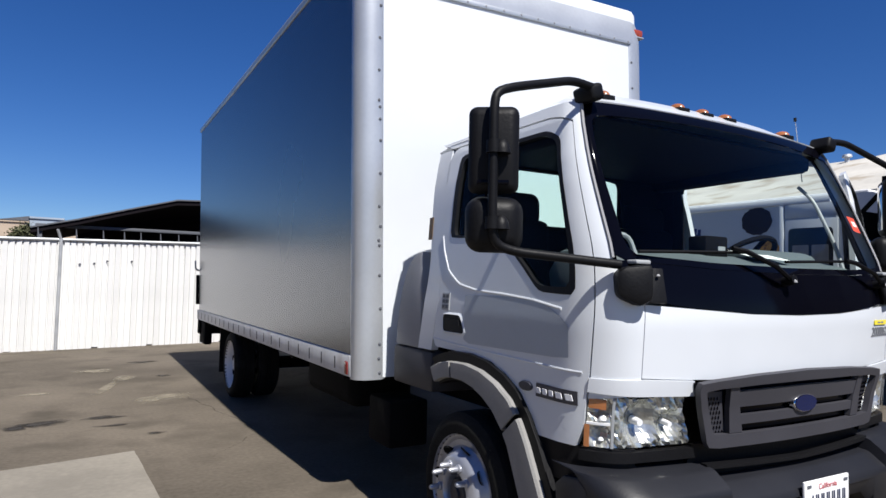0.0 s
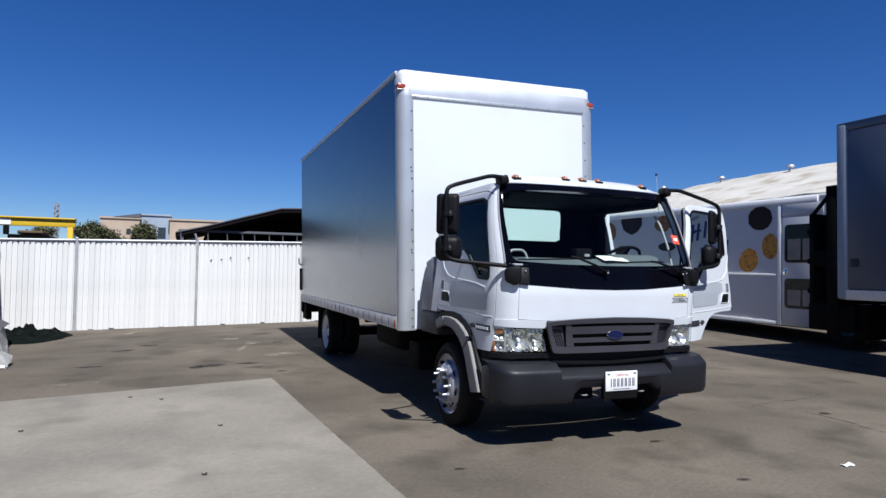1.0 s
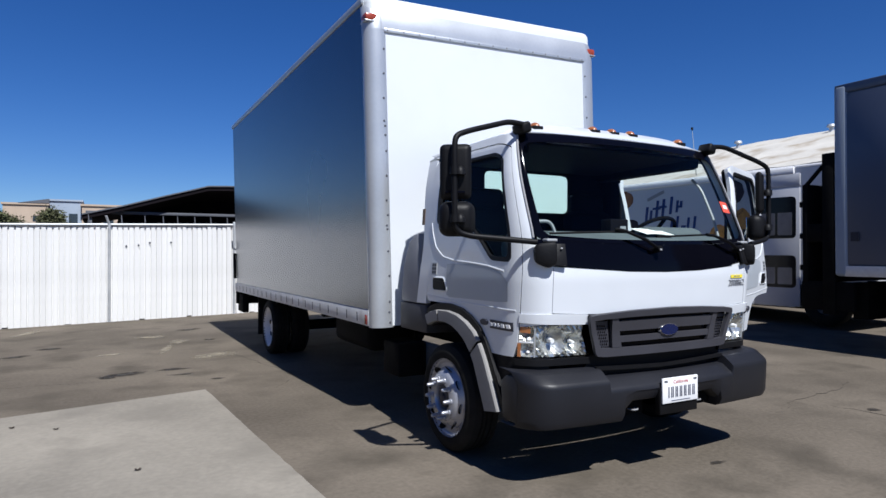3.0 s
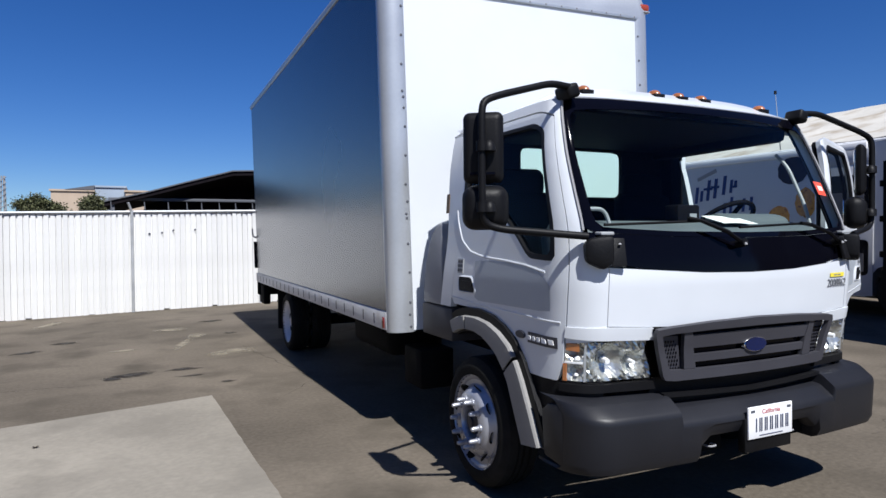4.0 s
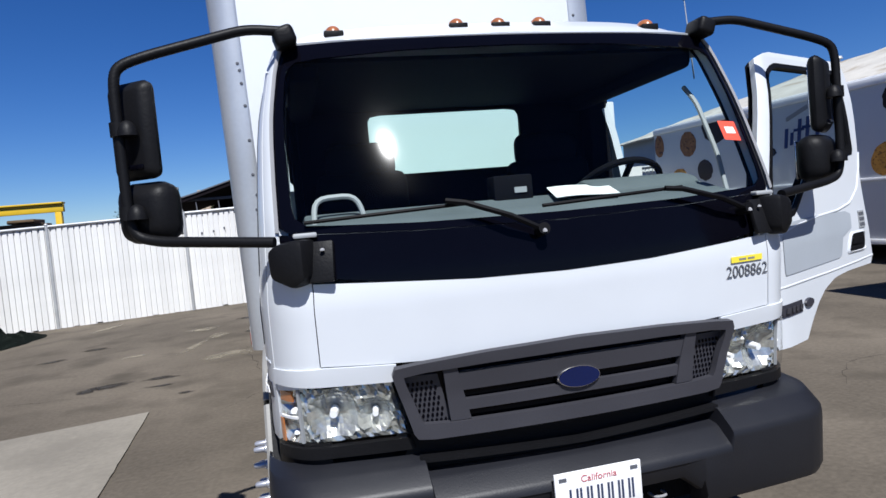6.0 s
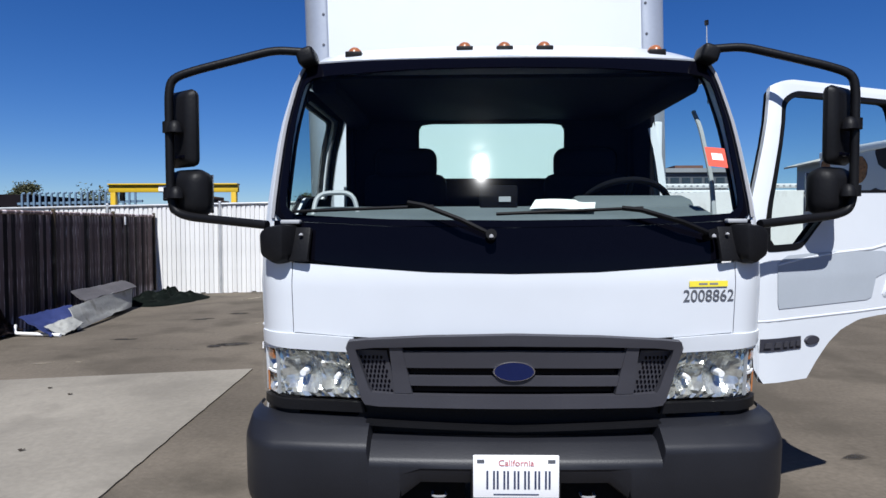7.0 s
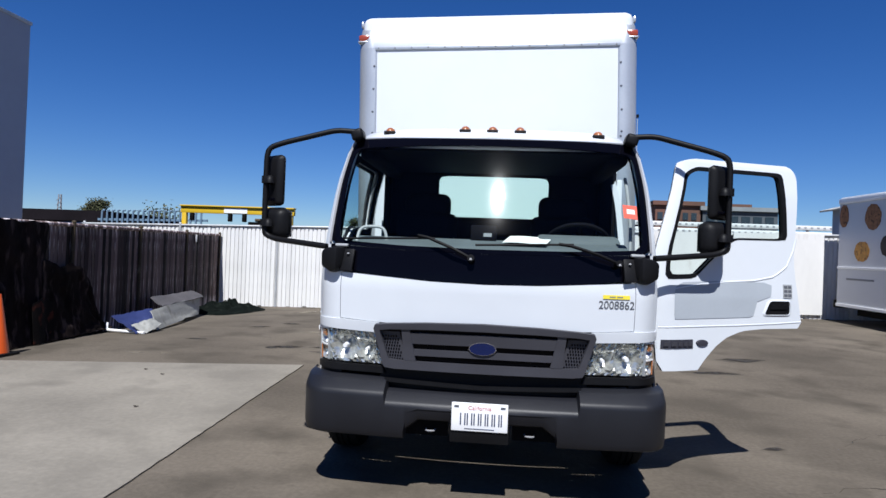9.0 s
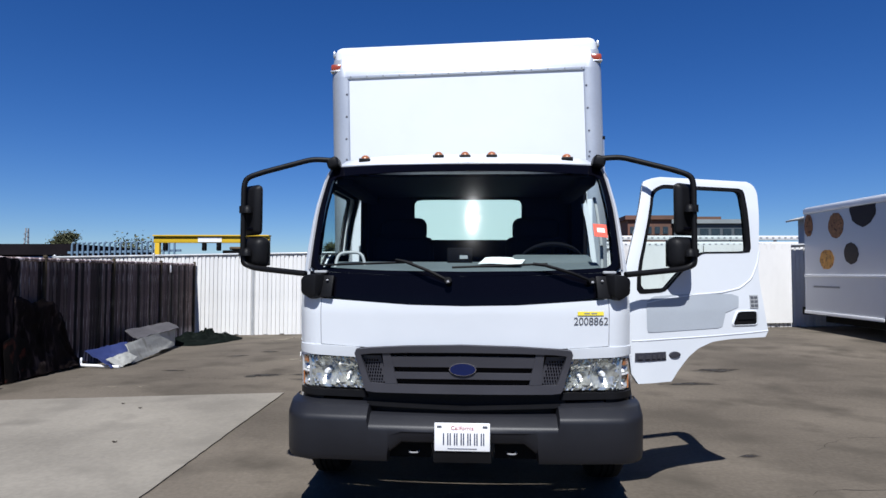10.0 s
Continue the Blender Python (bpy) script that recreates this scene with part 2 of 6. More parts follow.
M["tan"] = mat("tan_stucco", (0.42, 0.33, 0.25), 0.9, var=0.1, scale=0.3, fine=4)
M["bluegrey"] = mat("blue_grey_cladding", (0.28, 0.33, 0.40), 0.7, var=0.1, scale=0.3, fine=4)
M["bark2"] = mat("dead_leaf_brown", (0.035, 0.026, 0.018), 0.9, var=0.3)
M["window"] = mat("dark_far_window", (0.03, 0.04, 0.05), 0.2, var=0.2)
M["brick"] = mat("red_brown_brickwork", (0.13, 0.06, 0.042), 0.85, var=0.15, scale=0.8, fine=6)
M["greycon"] = mat("grey_far_concrete", (0.25, 0.25, 0.26), 0.8, var=0.12, scale=0.5, fine=5)
M["slate"] = mat("slate_grey_far_wall", (0.085, 0.09, 0.105), 0.8, var=0.15, scale=0.5, fine=5)
M["roofing"] = mat("weathered_pale_roofing", (0.50, 0.475, 0.42), 0.7, var=0.14, scale=0.7, fine=8, bump=0.4, stain=(0.33, 0.28, 0.21), stain_scale=1.3, stain_lo=0.52, stain_hi=0.68)
M["craneyellow"] = mat("yellow_crane_paint", (0.62, 0.40, 0.015), 0.5, var=0.08, scale=2, stain=(0.4, 0.25, 0.05), stain_scale=4, stain_lo=0.65, stain_hi=0.8)
M["bluerack"] = mat("faded_blue_rack_steel", (0.12, 0.19, 0.27), 0.6, var=0.15)
M["foliage"] = mat("dusty_green_leaves", (0.056, 0.050, 0.026), 0.8, var=0.45, scale=1.2, fine=12, tint=(0.075, 0.082, 0.032))
M["bark"] = mat("tree_bark", (0.09, 0.07, 0.05), 0.9, var=0.25)
M["vanside"] = mat("pale_grey_van_paint", (0.50, 0.51, 0.54), 0.33, var=0.04, scale=0.8, rvar=0.05)
M["vanglow"] = mat("grey_beige_cabin_wall", (0.17, 0.16, 0.155), 0.5, var=0.3, scale=2, fine=9)
M["crate"] = mat("weathered_brown_timber", (0.10, 0.065, 0.035), 0.85, var=0.3, scale=4, fine=30)
M["vanroof"] = mat("white_van_trim", (0.8, 0.8, 0.8), 0.4, var=0.04)
M["cookiegold"] = mat("golden_brown_print", (0.52, 0.25, 0.05), 0.5, var=0.3, scale=9, fine=40, stain=(0.2, 0.09, 0.03), stain_scale=14, stain_lo=0.55, stain_hi=0.62, spec=0.12)
M["cookiedark"] = mat("dark_chocolate_print", (0.022, 0.013, 0.013), 0.45, var=0.3, scale=9, fine=40, spec=0.12)
M["cookiebrown"] = mat("brown_print", (0.26, 0.12, 0.05), 0.5, var=0.3, scale=9, fine=40, stain=(0.09, 0.04, 0.02), stain_scale=12, stain_lo=0.55, stain_hi=0.62, spec=0.12)
M["navy"] = mat("navy_print", (0.03, 0.05, 0.16), 0.5, var=0.08, spec=0.12)
M["vanwin"] = mat("dark_van_window", (0.006, 0.006, 0.008), 0.1, var=0.2, rvar=0.03, spec=0.2)
M["truckside"] = mat("grey_blue_panel", (0.075, 0.09, 0.13), 0.3, var=0.05, scale=0.6)
M["greensign"] = mat("green_sticker", (0.2, 0.45, 0.30), 0.5, var=0.08)


# ---- mesh helpers ----
def finish(bm, name, material, smooth=38):
    bmesh.ops.recalc_face_normals(bm, faces=bm.faces[:])
    me = bpy.data.meshes.new(name)
    bm.to_mesh(me)
    bm.free()
    if smooth:
        me.polygons.foreach_set("use_smooth", [True] * len(me.polygons))
        me.set_sharp_from_angle(angle=radians(smooth))
    me.materials.append(M[material])
    return me


def part(name, bm, material, parent=None, label="", smooth=38):
    """Links a bmesh as one mesh object under a thing or under a part."""
    ob = new(name, finish(bm, name, material, smooth))
    if parent:
        ob.parent = parent
    if label:
        tagged(ob, label)
    return ob


def thing(name, label, category, at=None, group="", kind=""):
    ob = new(name)
    if at is not None:
        ob.matrix_world = at
    return tagged(ob, label, category, group, kind)


def bx(bm, x0, x1, y0, y1, z0, z1, bev=0.0, seg=2):
    vs = [bm.verts.new((x, y, z)) for x in (x0, x1) for y in (y0, y1) for z in (z0, z1)]
    fs = [bm.faces.new([vs[i] for i in f]) for f in ((0, 1, 3, 2), (4, 6, 7, 5), (0, 4, 5, 1), (2, 3, 7, 6), (0, 2, 6, 4), (1, 5, 7, 3))]
    if bev:
        es = list({e for f in fs for e in f.edges})
        bmesh.ops.bevel(bm, geom=es, offset=bev, segments=seg, affect="EDGES", profile=0.5)
    return bm


def box(x0, x1, y0, y1, z0, z1, bev=0.0, seg=2):
    return bx(bmesh.new(), x0, x1, y0, y1, z0, z1, bev, seg)


def frame_of(d):
    d = Vector(d).normalized()
    a = d.cross(Vector((0, 0, 1)) if abs(d.z) < 0.95 else Vector((1, 0, 0))).normalized()
    return a, d.cross(a).normalized()


def cyl(bm, p0, p1, r0, r1=None, n=14):
    p0, p1 = Vector(p0), Vector(p1)
    r1 = r0 if r1 is None else r1
    a, b = frame_of(p1 - p0)
    ring = [[bm.verts.new(p + (a * math.cos(k * math.tau / n) + b * math.sin(k * math.tau / n)) * r) for k in range(n)] for p, r in ((p0, r0), (p1, r1))]
    for k in range(n):
        bm.faces.new((ring[0][k], ring[0][(k + 1) % n], ring[1][(k + 1) % n], ring[1][k]))
    bm.faces.new(ring[0][::-1])
    bm.faces.new(ring[1])
    return bm


def rounded(pts, r=0.06, k=4):
    """A polyline with its corners rounded."""
    pts = [Vector(p) for p in pts]
    out = [pts[0]]
    for a, b, c in zip(pts, pts[1:], pts[2:]):
        d0, d1 = min(r, (a - b).length * 0.45), min(r, (c - b).length * 0.45)
        s, e = b + (a - b).normalized() * d0, b + (c - b).normalized() * d1
        for i in range(k + 1):
            t = i / k
            out.append(s * (1 - t) ** 2 + b * 2 * t * (1 - t) + e * t * t)
    return out + [pts[-1]]


def tube(bm, pts, r, n=8):
    pts = [Vector(p) for p in pts]
    rings, up = [], None
    for i, p in enumerate(pts):
        d = (pts[min(i + 1, len(pts) - 1)] - pts[max(i - 1, 0)]).normalized()
        if up is None:
            up = frame_of(d)[0]
        a = (up - d * up.dot(d)).normalized()
        up, b = a, d.cross(a)
        rings.append([bm.verts.new(p + (a * math.cos(k * math.tau / n) + b * math.sin(k * math.tau / n)) * r) for k in range(n)])
    for r0, r1 in zip(rings, rings[1:]):
        for k in range(n):
            bm.faces.new((r0[k], r0[(k + 1) % n], r1[(k + 1) % n], r1[k]))
    bm.faces.new(rings[0][::-1])
    bm.faces.new(rings[-1])
    return bm


def lathe(bm, prof, m=None, n=32, closed=False):
    """Turns (radius, along) pairs about the x axis."""
    m = m or Matrix()
    rings = [[bm.verts.new(m @ Vector((h, r * math.cos(k * math.tau / n), r * math.sin(k * math.tau / n)))) for k in range(n)] for r, h in prof]
    pairs = list(zip(rings, rings[1:])) + ([(rings[-1], rings[0])] if closed else [])
    for r0, r1 in pairs:
        for k in range(n):
            bm.faces.new((r0[k], r0[(k + 1) % n], r1[(k + 1) % n], r1[k]))
    return bm


def prism(bm, poly, lo, hi, axis="x", bev=0.0):
    """A polygon pushed along an axis; x: poly is (y, z); y: (x, z); z: (x, y)."""
    def place(p, h):
        return {"x": (h, p[0], p[1]), "y": (p[0], h, p[1]), "z": (p[0], p[1], h)}[axis]
    a = [bm.verts.new(place(p, lo)) for p in poly]
    b = [bm.verts.new(place(p, hi)) for p in poly]
    n = len(poly)
    fs = [bm.faces.new(a[::-1]), bm.faces.new(b)]
    fs += [bm.faces.new((a[i], a[(i + 1) % n], b[(i + 1) % n], b[i])) for i in range(n)]
    if bev:
        bmesh.ops.bevel(bm, geom=list({e for f in fs for e in f.edges}), offset=bev, segments=2, affect="EDGES", profile=0.5)
    return bm


def grid(bm, rows):
    """A sheet through rows of points."""
    vs = [[bm.verts.new(p) for p in row] for row in rows]
    for r0, r1 in zip(vs, vs[1:]):
        for k in range(len(r0) - 1):
            bm.faces.new((r0[k], r0[k + 1], r1[k + 1], r1[k]))
    return bm


def thick(bm, t):
    bmesh.ops.recalc_face_normals(bm, faces=bm.faces[:])
    bmesh.ops.solidify(bm, geom=bm.faces[:], thickness=t)
    return bm


def dome(bm, c, rx, ry, rz, n=14, k=5):
    """The upper half of an ellipsoid."""
    c = Vector(c)
    rings = []
    for j in range(k):
        f = j / k * math.pi / 2
        rings.append([bm.verts.new(c + Vector((rx * math.cos(f) * math.cos(i * math.tau / n), ry * math.cos(f) * math.sin(i * math.tau / n), rz * math.sin(f)))) for i in range(n)])
    top = bm.verts.new(c + Vector((0, 0, rz)))
    for r0, r1 in zip(rings, rings[1:]):
        for i in range(n):
            bm.faces.new((r0[i], r0[(i + 1) % n], r1[(i + 1) % n], r1[i]))
    for i in range(n):
        bm.faces.new((rings[-1][i], rings[-1][(i + 1) % n], top))
    bm.faces.new(rings[0][::-1])
    return bm


def smooth01(v):
    v = min(1.0, max(0.0, v))
    return v * v * (3 - 2 * v)


def ground_z(x, y):
    """The yard rises gently towards its far, eastern corner."""
    dip = 0.06 * math.exp(-((x + 6.3) / 1.2) ** 2 - ((y - 7.6) / 2.2) ** 2)
    return 0.02 * (max(-30, min(30, x)) + 2) * smooth01((y - 2) / 10) - dip


# ---- ground ----
def build_ground():
    bm = bmesh.new()
    xs = [-3000, -800, -200, -80, -40, *[-30 + 2 * i for i in range(10)], *[-11 + 0.5 * i for i in range(18)], *[-2 + 2 * i for i in range(17)], 40, 80, 200, 800, 3000]
    ys = [-3000, -800, -200, -60, -20, *[-10 + 1.0 * i for i in range(12)], *[2 + 0.5 * i for i in range(24)], *[14 + 1.5 * i for i in range(14)], 50, 90, 200, 800, 3000]
    grid(bm, [[(x, y, ground_z(x, y)) for x in xs] for y in ys])
    tagged(part("ground", bm, "asphalt"), "worn grey-brown asphalt yard with oil stains", "ground", kind="structure")
    # concrete slab set flush into the yard, in three pours
    slab = thing("pavement", "pale weathered concrete slab beside the truck", "pavement", kind="structure")
    b = bmesh.new()
    rnd = random.Random(12)
    edge = [(-12.0, -12.0), (-1.35, -12.0)]
    for (x0, y0), (x1, y1), m in (((-1.35, -12.0), (-2.2, 3.88), 150), ((-2.2, 3.88), (-12.0, 1.65), 60)):
        edge += [(x0 + (x1 - x0) * k / m + rnd.uniform(-0.004, 0.004), y0 + (y1 - y0) * k / m + rnd.uniform(-0.004, 0.004)) for k in range(1, m + 1)]
    prism(b, edge, -0.1, 0.012, "z")
    part("concrete_panel", b, "concrete", slab)


def blotch(name, label, mat_name, x, y, rx, ry, turn=0.0, seed=1):
    """A flat stain with an uneven outline."""
    rnd = random.Random(seed)
    bm = bmesh.new()
    n = 26
    ph = [rnd.uniform(0, 6.3) for _ in range(4)]
    pts = []
    for i in range(n):
        a = i * math.tau / n
        r = 1 + 0.22 * math.sin(2 * a + ph[0]) + 0.18 * math.sin(3 * a + ph[1]) + 0.12 * math.sin(5 * a + ph[2]) + rnd.uniform(-0.08, 0.08)
        px, py = rx * r * math.cos(a), ry * r * math.sin(a)
        pts.append((px * math.cos(turn) - py * math.sin(turn) + x, px * math.sin(turn) + py * math.cos(turn) + y))
    vs = [bm.verts.new((px, py, ground_z(px, py) + 0.004)) for px, py in pts]
    bm.faces.new(vs)
    tagged(part(name, bm, mat_name), label, "stain", group=label.split(" on ")[0] + "s", kind="structure")


build_ground()


# ---- the box truck ----
def table(zs, vs):
    return lambda z: float(np.interp(z, zs, vs))


NOSE = table([0.55, 0.7, 0.838, 0.945, 1.15, 1.19, 1.25, 1.36, 1.45, 1.7, 2.04, 2.1], [0.135, 0.135, 0.125, 0.106, 0.090, 0.090, 0.096, 0.118, 0.149, 0.263, 0.418, 0.465])
HALF = table([0.5, 1.15, 1.4, 1.55, 1.7, 1.8, 1.97, 2.05, 2.1], [1.005, 1.005, 0.987, 0.976, 0.962, 0.948, 0.91, 0.88, 0.86])
CROWN = table([0.5, 1.2, 2.05], [0.075, 0.075, 0.055])
CORNER_X = table([0.5, 1.2, 2.0], [0.185, 0.18, 0.075])
CORNER_Y = table([0.5, 1.2, 2.0], [0.26, 0.24, 0.10])
A1, A2, CAB_BACK = 0.80, 1.10, 1.60
LIFT, HUB, BOX_X, BOX_LEAN = 0.033, 0.331, 0.0465, -1.5   # the truck's height on its springs, its wheel centres below that, the box's offset and lean


def skin(t, z, off=0.0):
    """A point of the cab's outer skin: t runs from the nose's middle round the corner and back along the side."""
    def raw(t, z):
        s, a = (1 if t >= 0 else -1), abs(t)
        w, cx = HALF(z), CORNER_X(z)
        xs = w - cx
        if a <= A1:
            return Vector((s * a / A1 * xs, NOSE(z) + CROWN(z) * (a / A1) ** 2, z))
        y0 = NOSE(z) + CROWN(z)
        if a <= A2:
            f = (a - A1) / (A2 - A1) * math.pi / 2
            return Vector((s * (xs + cx * math.sin(f)), y0 + CORNER_Y(z) * (1 - math.cos(f)), z))
        return Vector((s * w, y0 + CORNER_Y(z) + a - A2, z))
    p = raw(t, z)
    if off:
        e = 0.004
        n = (raw(t + e, z) - raw(t - e, z)).cross(raw(t, z + e) - raw(t, z - e)).normalized()
        p = p + n * off
    return p


def side_t(y, z):
    """The skin's t for a place y along the cab's side."""
    return A2 + y - (NOSE(z) + CROWN(z) + CORNER_Y(z))


def resample(pts, n):
    pts = [Vector((p[0], p[1])) for p in pts]
    ln = [0.0]
    for a, b in zip(pts, pts[1:]):
        ln.append(ln[-1] + (b - a).length)
    return [(float(np.interp(ln[-1] * i / n, ln, [p.x for p in pts])), float(np.interp(ln[-1] * i / n, ln, [p.y for p in pts]))) for i in range(n + 1)]


def round_loop(pts, r=0.05, k=4):
    """A closed polygon with rounded corners, as (t, z) pairs."""
    n = len(pts)
    out = []
    for i in range(n):
        a, b, c = Vector(pts[i - 1]), Vector(pts[i]), Vector(pts[(i + 1) % n])
        d0, d1 = min(r, (a - b).length * 0.45), min(r, (c - b).length * 0.45)
        s, e = b + (a - b).normalized() * d0, b + (c - b).normalized() * d1
        for j in range(k + 1):
            t = j / k
            q = s * (1 - t) ** 2 + b * 2 * t * (1 - t) + e * t * t
            out.append((q.x, q.y))
    return out


def loop_by_angle(pts, centre, n):
    """n points of a closed loop, at even angles round a centre."""
    pts = list(pts) + [pts[0]]
    out = []
    for i in range(n):
        a = i * math.tau / n
        d = Vector((math.cos(a), math.sin(a)))
        best = None
        for p, q in zip(pts, pts[1:]):
            p, q = Vector(p) - Vector(centre), Vector(q) - Vector(centre)
            e = q - p
            den = d.x * e.y - d.y * e.x
            if abs(den) < 1e-9:
                continue
            s = (p.x * e.y - p.y * e.x) / den
            u = (p.x * d.y - p.y * d.x) / den
            if s > 0 and -1e-6 <= u <= 1 + 1e-6 and (best is None or s > best):
                best = s
        out.append((centre[0] + d.x * (best or 0.01), centre[1] + d.y * (best or 0.01)))
    return out


def panel(low, high, n=24, k=6, off=0.0, t=0.012, side=1):
    """A panel of the skin between two curves of (t, z)."""
    a, b = resample(low, n), resample(high, n)
    rows = [[skin(side * (p[0] * (1 - j / k) + q[0] * j / k), p[1] * (1 - j / k) + q[1] * j / k, off) for p, q in zip(a, b)] for j in range(k + 1)]
    bm = grid(bmesh.new(), rows)
    return thick(bm, t) if t else bm


def ring_panel(outer, inner, k=3, off=0.0, t=0.012, side=1, off_in=None):
    n = len(outer)
    bm = bmesh.new()
    off_in = off if off_in is None else off_in
    rows = []
    for j in range(k + 1):
        f = j / k
        row = [bm.verts.new(skin(side * (p[0] * (1 - f) + q[0] * f), p[1] * (1 - f) + q[1] * f, off * (1 - f) + off_in * f)) for p, q in zip(outer, inner)]
        rows.append(row)
    for r0, r1 in zip(rows, rows[1:]):
        for i in range(n):
            bm.faces.new((r0[i], r0[(i + 1) % n], r1[(i + 1) % n], r1[i]))
    return thick(bm, t) if t else bm


def pane(loop, centre, k=4, off=0.0, side=1, t=0.0):
    n = len(loop)
    bm = bmesh.new()
    mid = bm.verts.new(skin(side * centre[0], centre[1], off))
    rows = []
    for j in range(1, k + 1):
        f = j / k
        rows.append([bm.verts.new(skin(side * (centre[0] + (p[0] - centre[0]) * f), centre[1] + (p[1] - centre[1]) * f, off)) for p in loop])
    for i in range(n):
        bm.faces.new((mid, rows[0][i], rows[0][(i + 1) % n]))
    for r0, r1 in zip(rows, rows[1:]):
        for i in range(n):
            bm.faces.new((r0[i], r0[(i + 1) % n], r1[(i + 1) % n], r1[i]))
    return thick(bm, t) if t else bm


def wheel(parent, y, x_out, s, dual=False, r=0.363):
    """One wheel: x_out is the tyre's outer wall, s the side (-1 or 1)."""
    w = 0.225
    top = part("wheel", lathe(bmesh.new(), [(0.10, s * (x_out - w * 0.8)), (0.12, s * (x_out - w * 0.8))], pose(0, y, HUB)), "chassis", parent)
    b = bmesh.new()
    prof = [(0.255, -w), (0.30, -w - 0.004), (r - 0.036, -w + 0.002), (r - 0.006, -w + 0.025), (r, -w + 0.05), (r, -w + 0.07), (r - 0.012, -w + 0.073), (r - 0.012, -w + 0.08), (r, -w + 0.083), (r, -0.116), (r - 0.012, -0.113), (r - 0.012, -0.106), (r, -0.103), (r, -0.083), (r - 0.012, -0.08), (r - 0.012, -0.073), (r, -0.07), (r, -0.05), (r - 0.006, -0.025), (r - 0.036, -0.002), (0.30, 0.004), (0.262, -0.006), (0.25, -0.03)]
    lathe(b, [(q, s * (x_out + h)) for q, h in prof], pose(0, y, HUB), 44)
    part("tyre", b, "rubber", top)
    # wheel disc with hand holes
    b = bmesh.new()
    if dual:
        disc = [(0.262, -0.006), (0.255, -0.02), (0.24, -0.03), (0.225, -0.06), (0.215, -0.13), (0.19, -0.15), (0.10, -0.16), (0.085, -0.13), (0.08, -0.06), (0.0, -0.055)]
    else:
        disc = [(0.262, -0.004), (0.256, -0.018), (0.243, -0.022), (0.235, -0.03), (0.21, -0.03), (0.175, 0.012), (0.158, 0.026), (0.105, 0.028), (0.098, 0.020), (0.094, -0.03), (0.0, -0.034)]
    lathe(b, [(q, s * (x_out + h)) for q, h in disc], pose(0, y, HUB), 40)
    part("rim", b, "rimwhite" if dual else "rim", top)
    hole = finish(lathe(bmesh.new(), [(0.0, 0.004 * s), (0.028, 0.004 * s), (0.032, -0.004 * s)], None, 12), "hand_hole", "chassis")
    for k in range(8):
        a = k * math.tau / 8 + 0.2
        h, rr = (-0.085, 0.205) if dual else (-0.006, 0.197)
        o = new("hand_hole", hole)
        o.parent = top
        o.matrix_local = pose(s * (x_out + h), y + rr * math.cos(a), HUB + rr * math.sin(a)) @ Matrix.Rotation(a, 4, "X") @ Matrix.Rotation(s * (0 if dual else -0.85), 4, "Z")
    if not dual:
        b = lathe(bmesh.new(), [(q, s * (x_out + h)) for q, h in ((0.072, -0.032), (0.070, 0.0), (0.062, 0.012), (0.030, 0.016), (0.028, 0.026), (0.0, 0.028))], pose(0, y, HUB), 24)
        part("hub_cap", b, "grille", top)
        nut = bmesh.new()
        lathe(nut, [(0.02, 0), (0.02, 0.012), (0.014, 0.016), (0.013, 0.05), (0.009, 0.06), (0.0, 0.062)], None, 10)
        me = finish(nut, "lug_nut", "rim")
        for k in range(10):
            a = k * math.tau / 10
            o = new("lug_nut", me)
            o.parent = top
            o.matrix_local = pose(s * (x_out + 0.024), y + 0.128 * math.cos(a), HUB + 0.128 * math.sin(a), 0, 0 if s > 0 else 180, 0)
    return top


def door_outline():
    """The cab door in (y, z), and its window opening."""
    return ([(0.60, 0.70), (0.64, 0.75), (0.70, 0.83), (0.78, 0.90), (0.88, 0.945), (1.0, 0.96), (1.43, 0.965)],
            [(0.567, 1.262), (0.685, 1.362), (0.80, 1.452), (0.885, 1.505), (1.31, 1.515), (1.32, 1.93), (1.295, 1.948), (0.62, 1.94), (0.525, 1.895)])


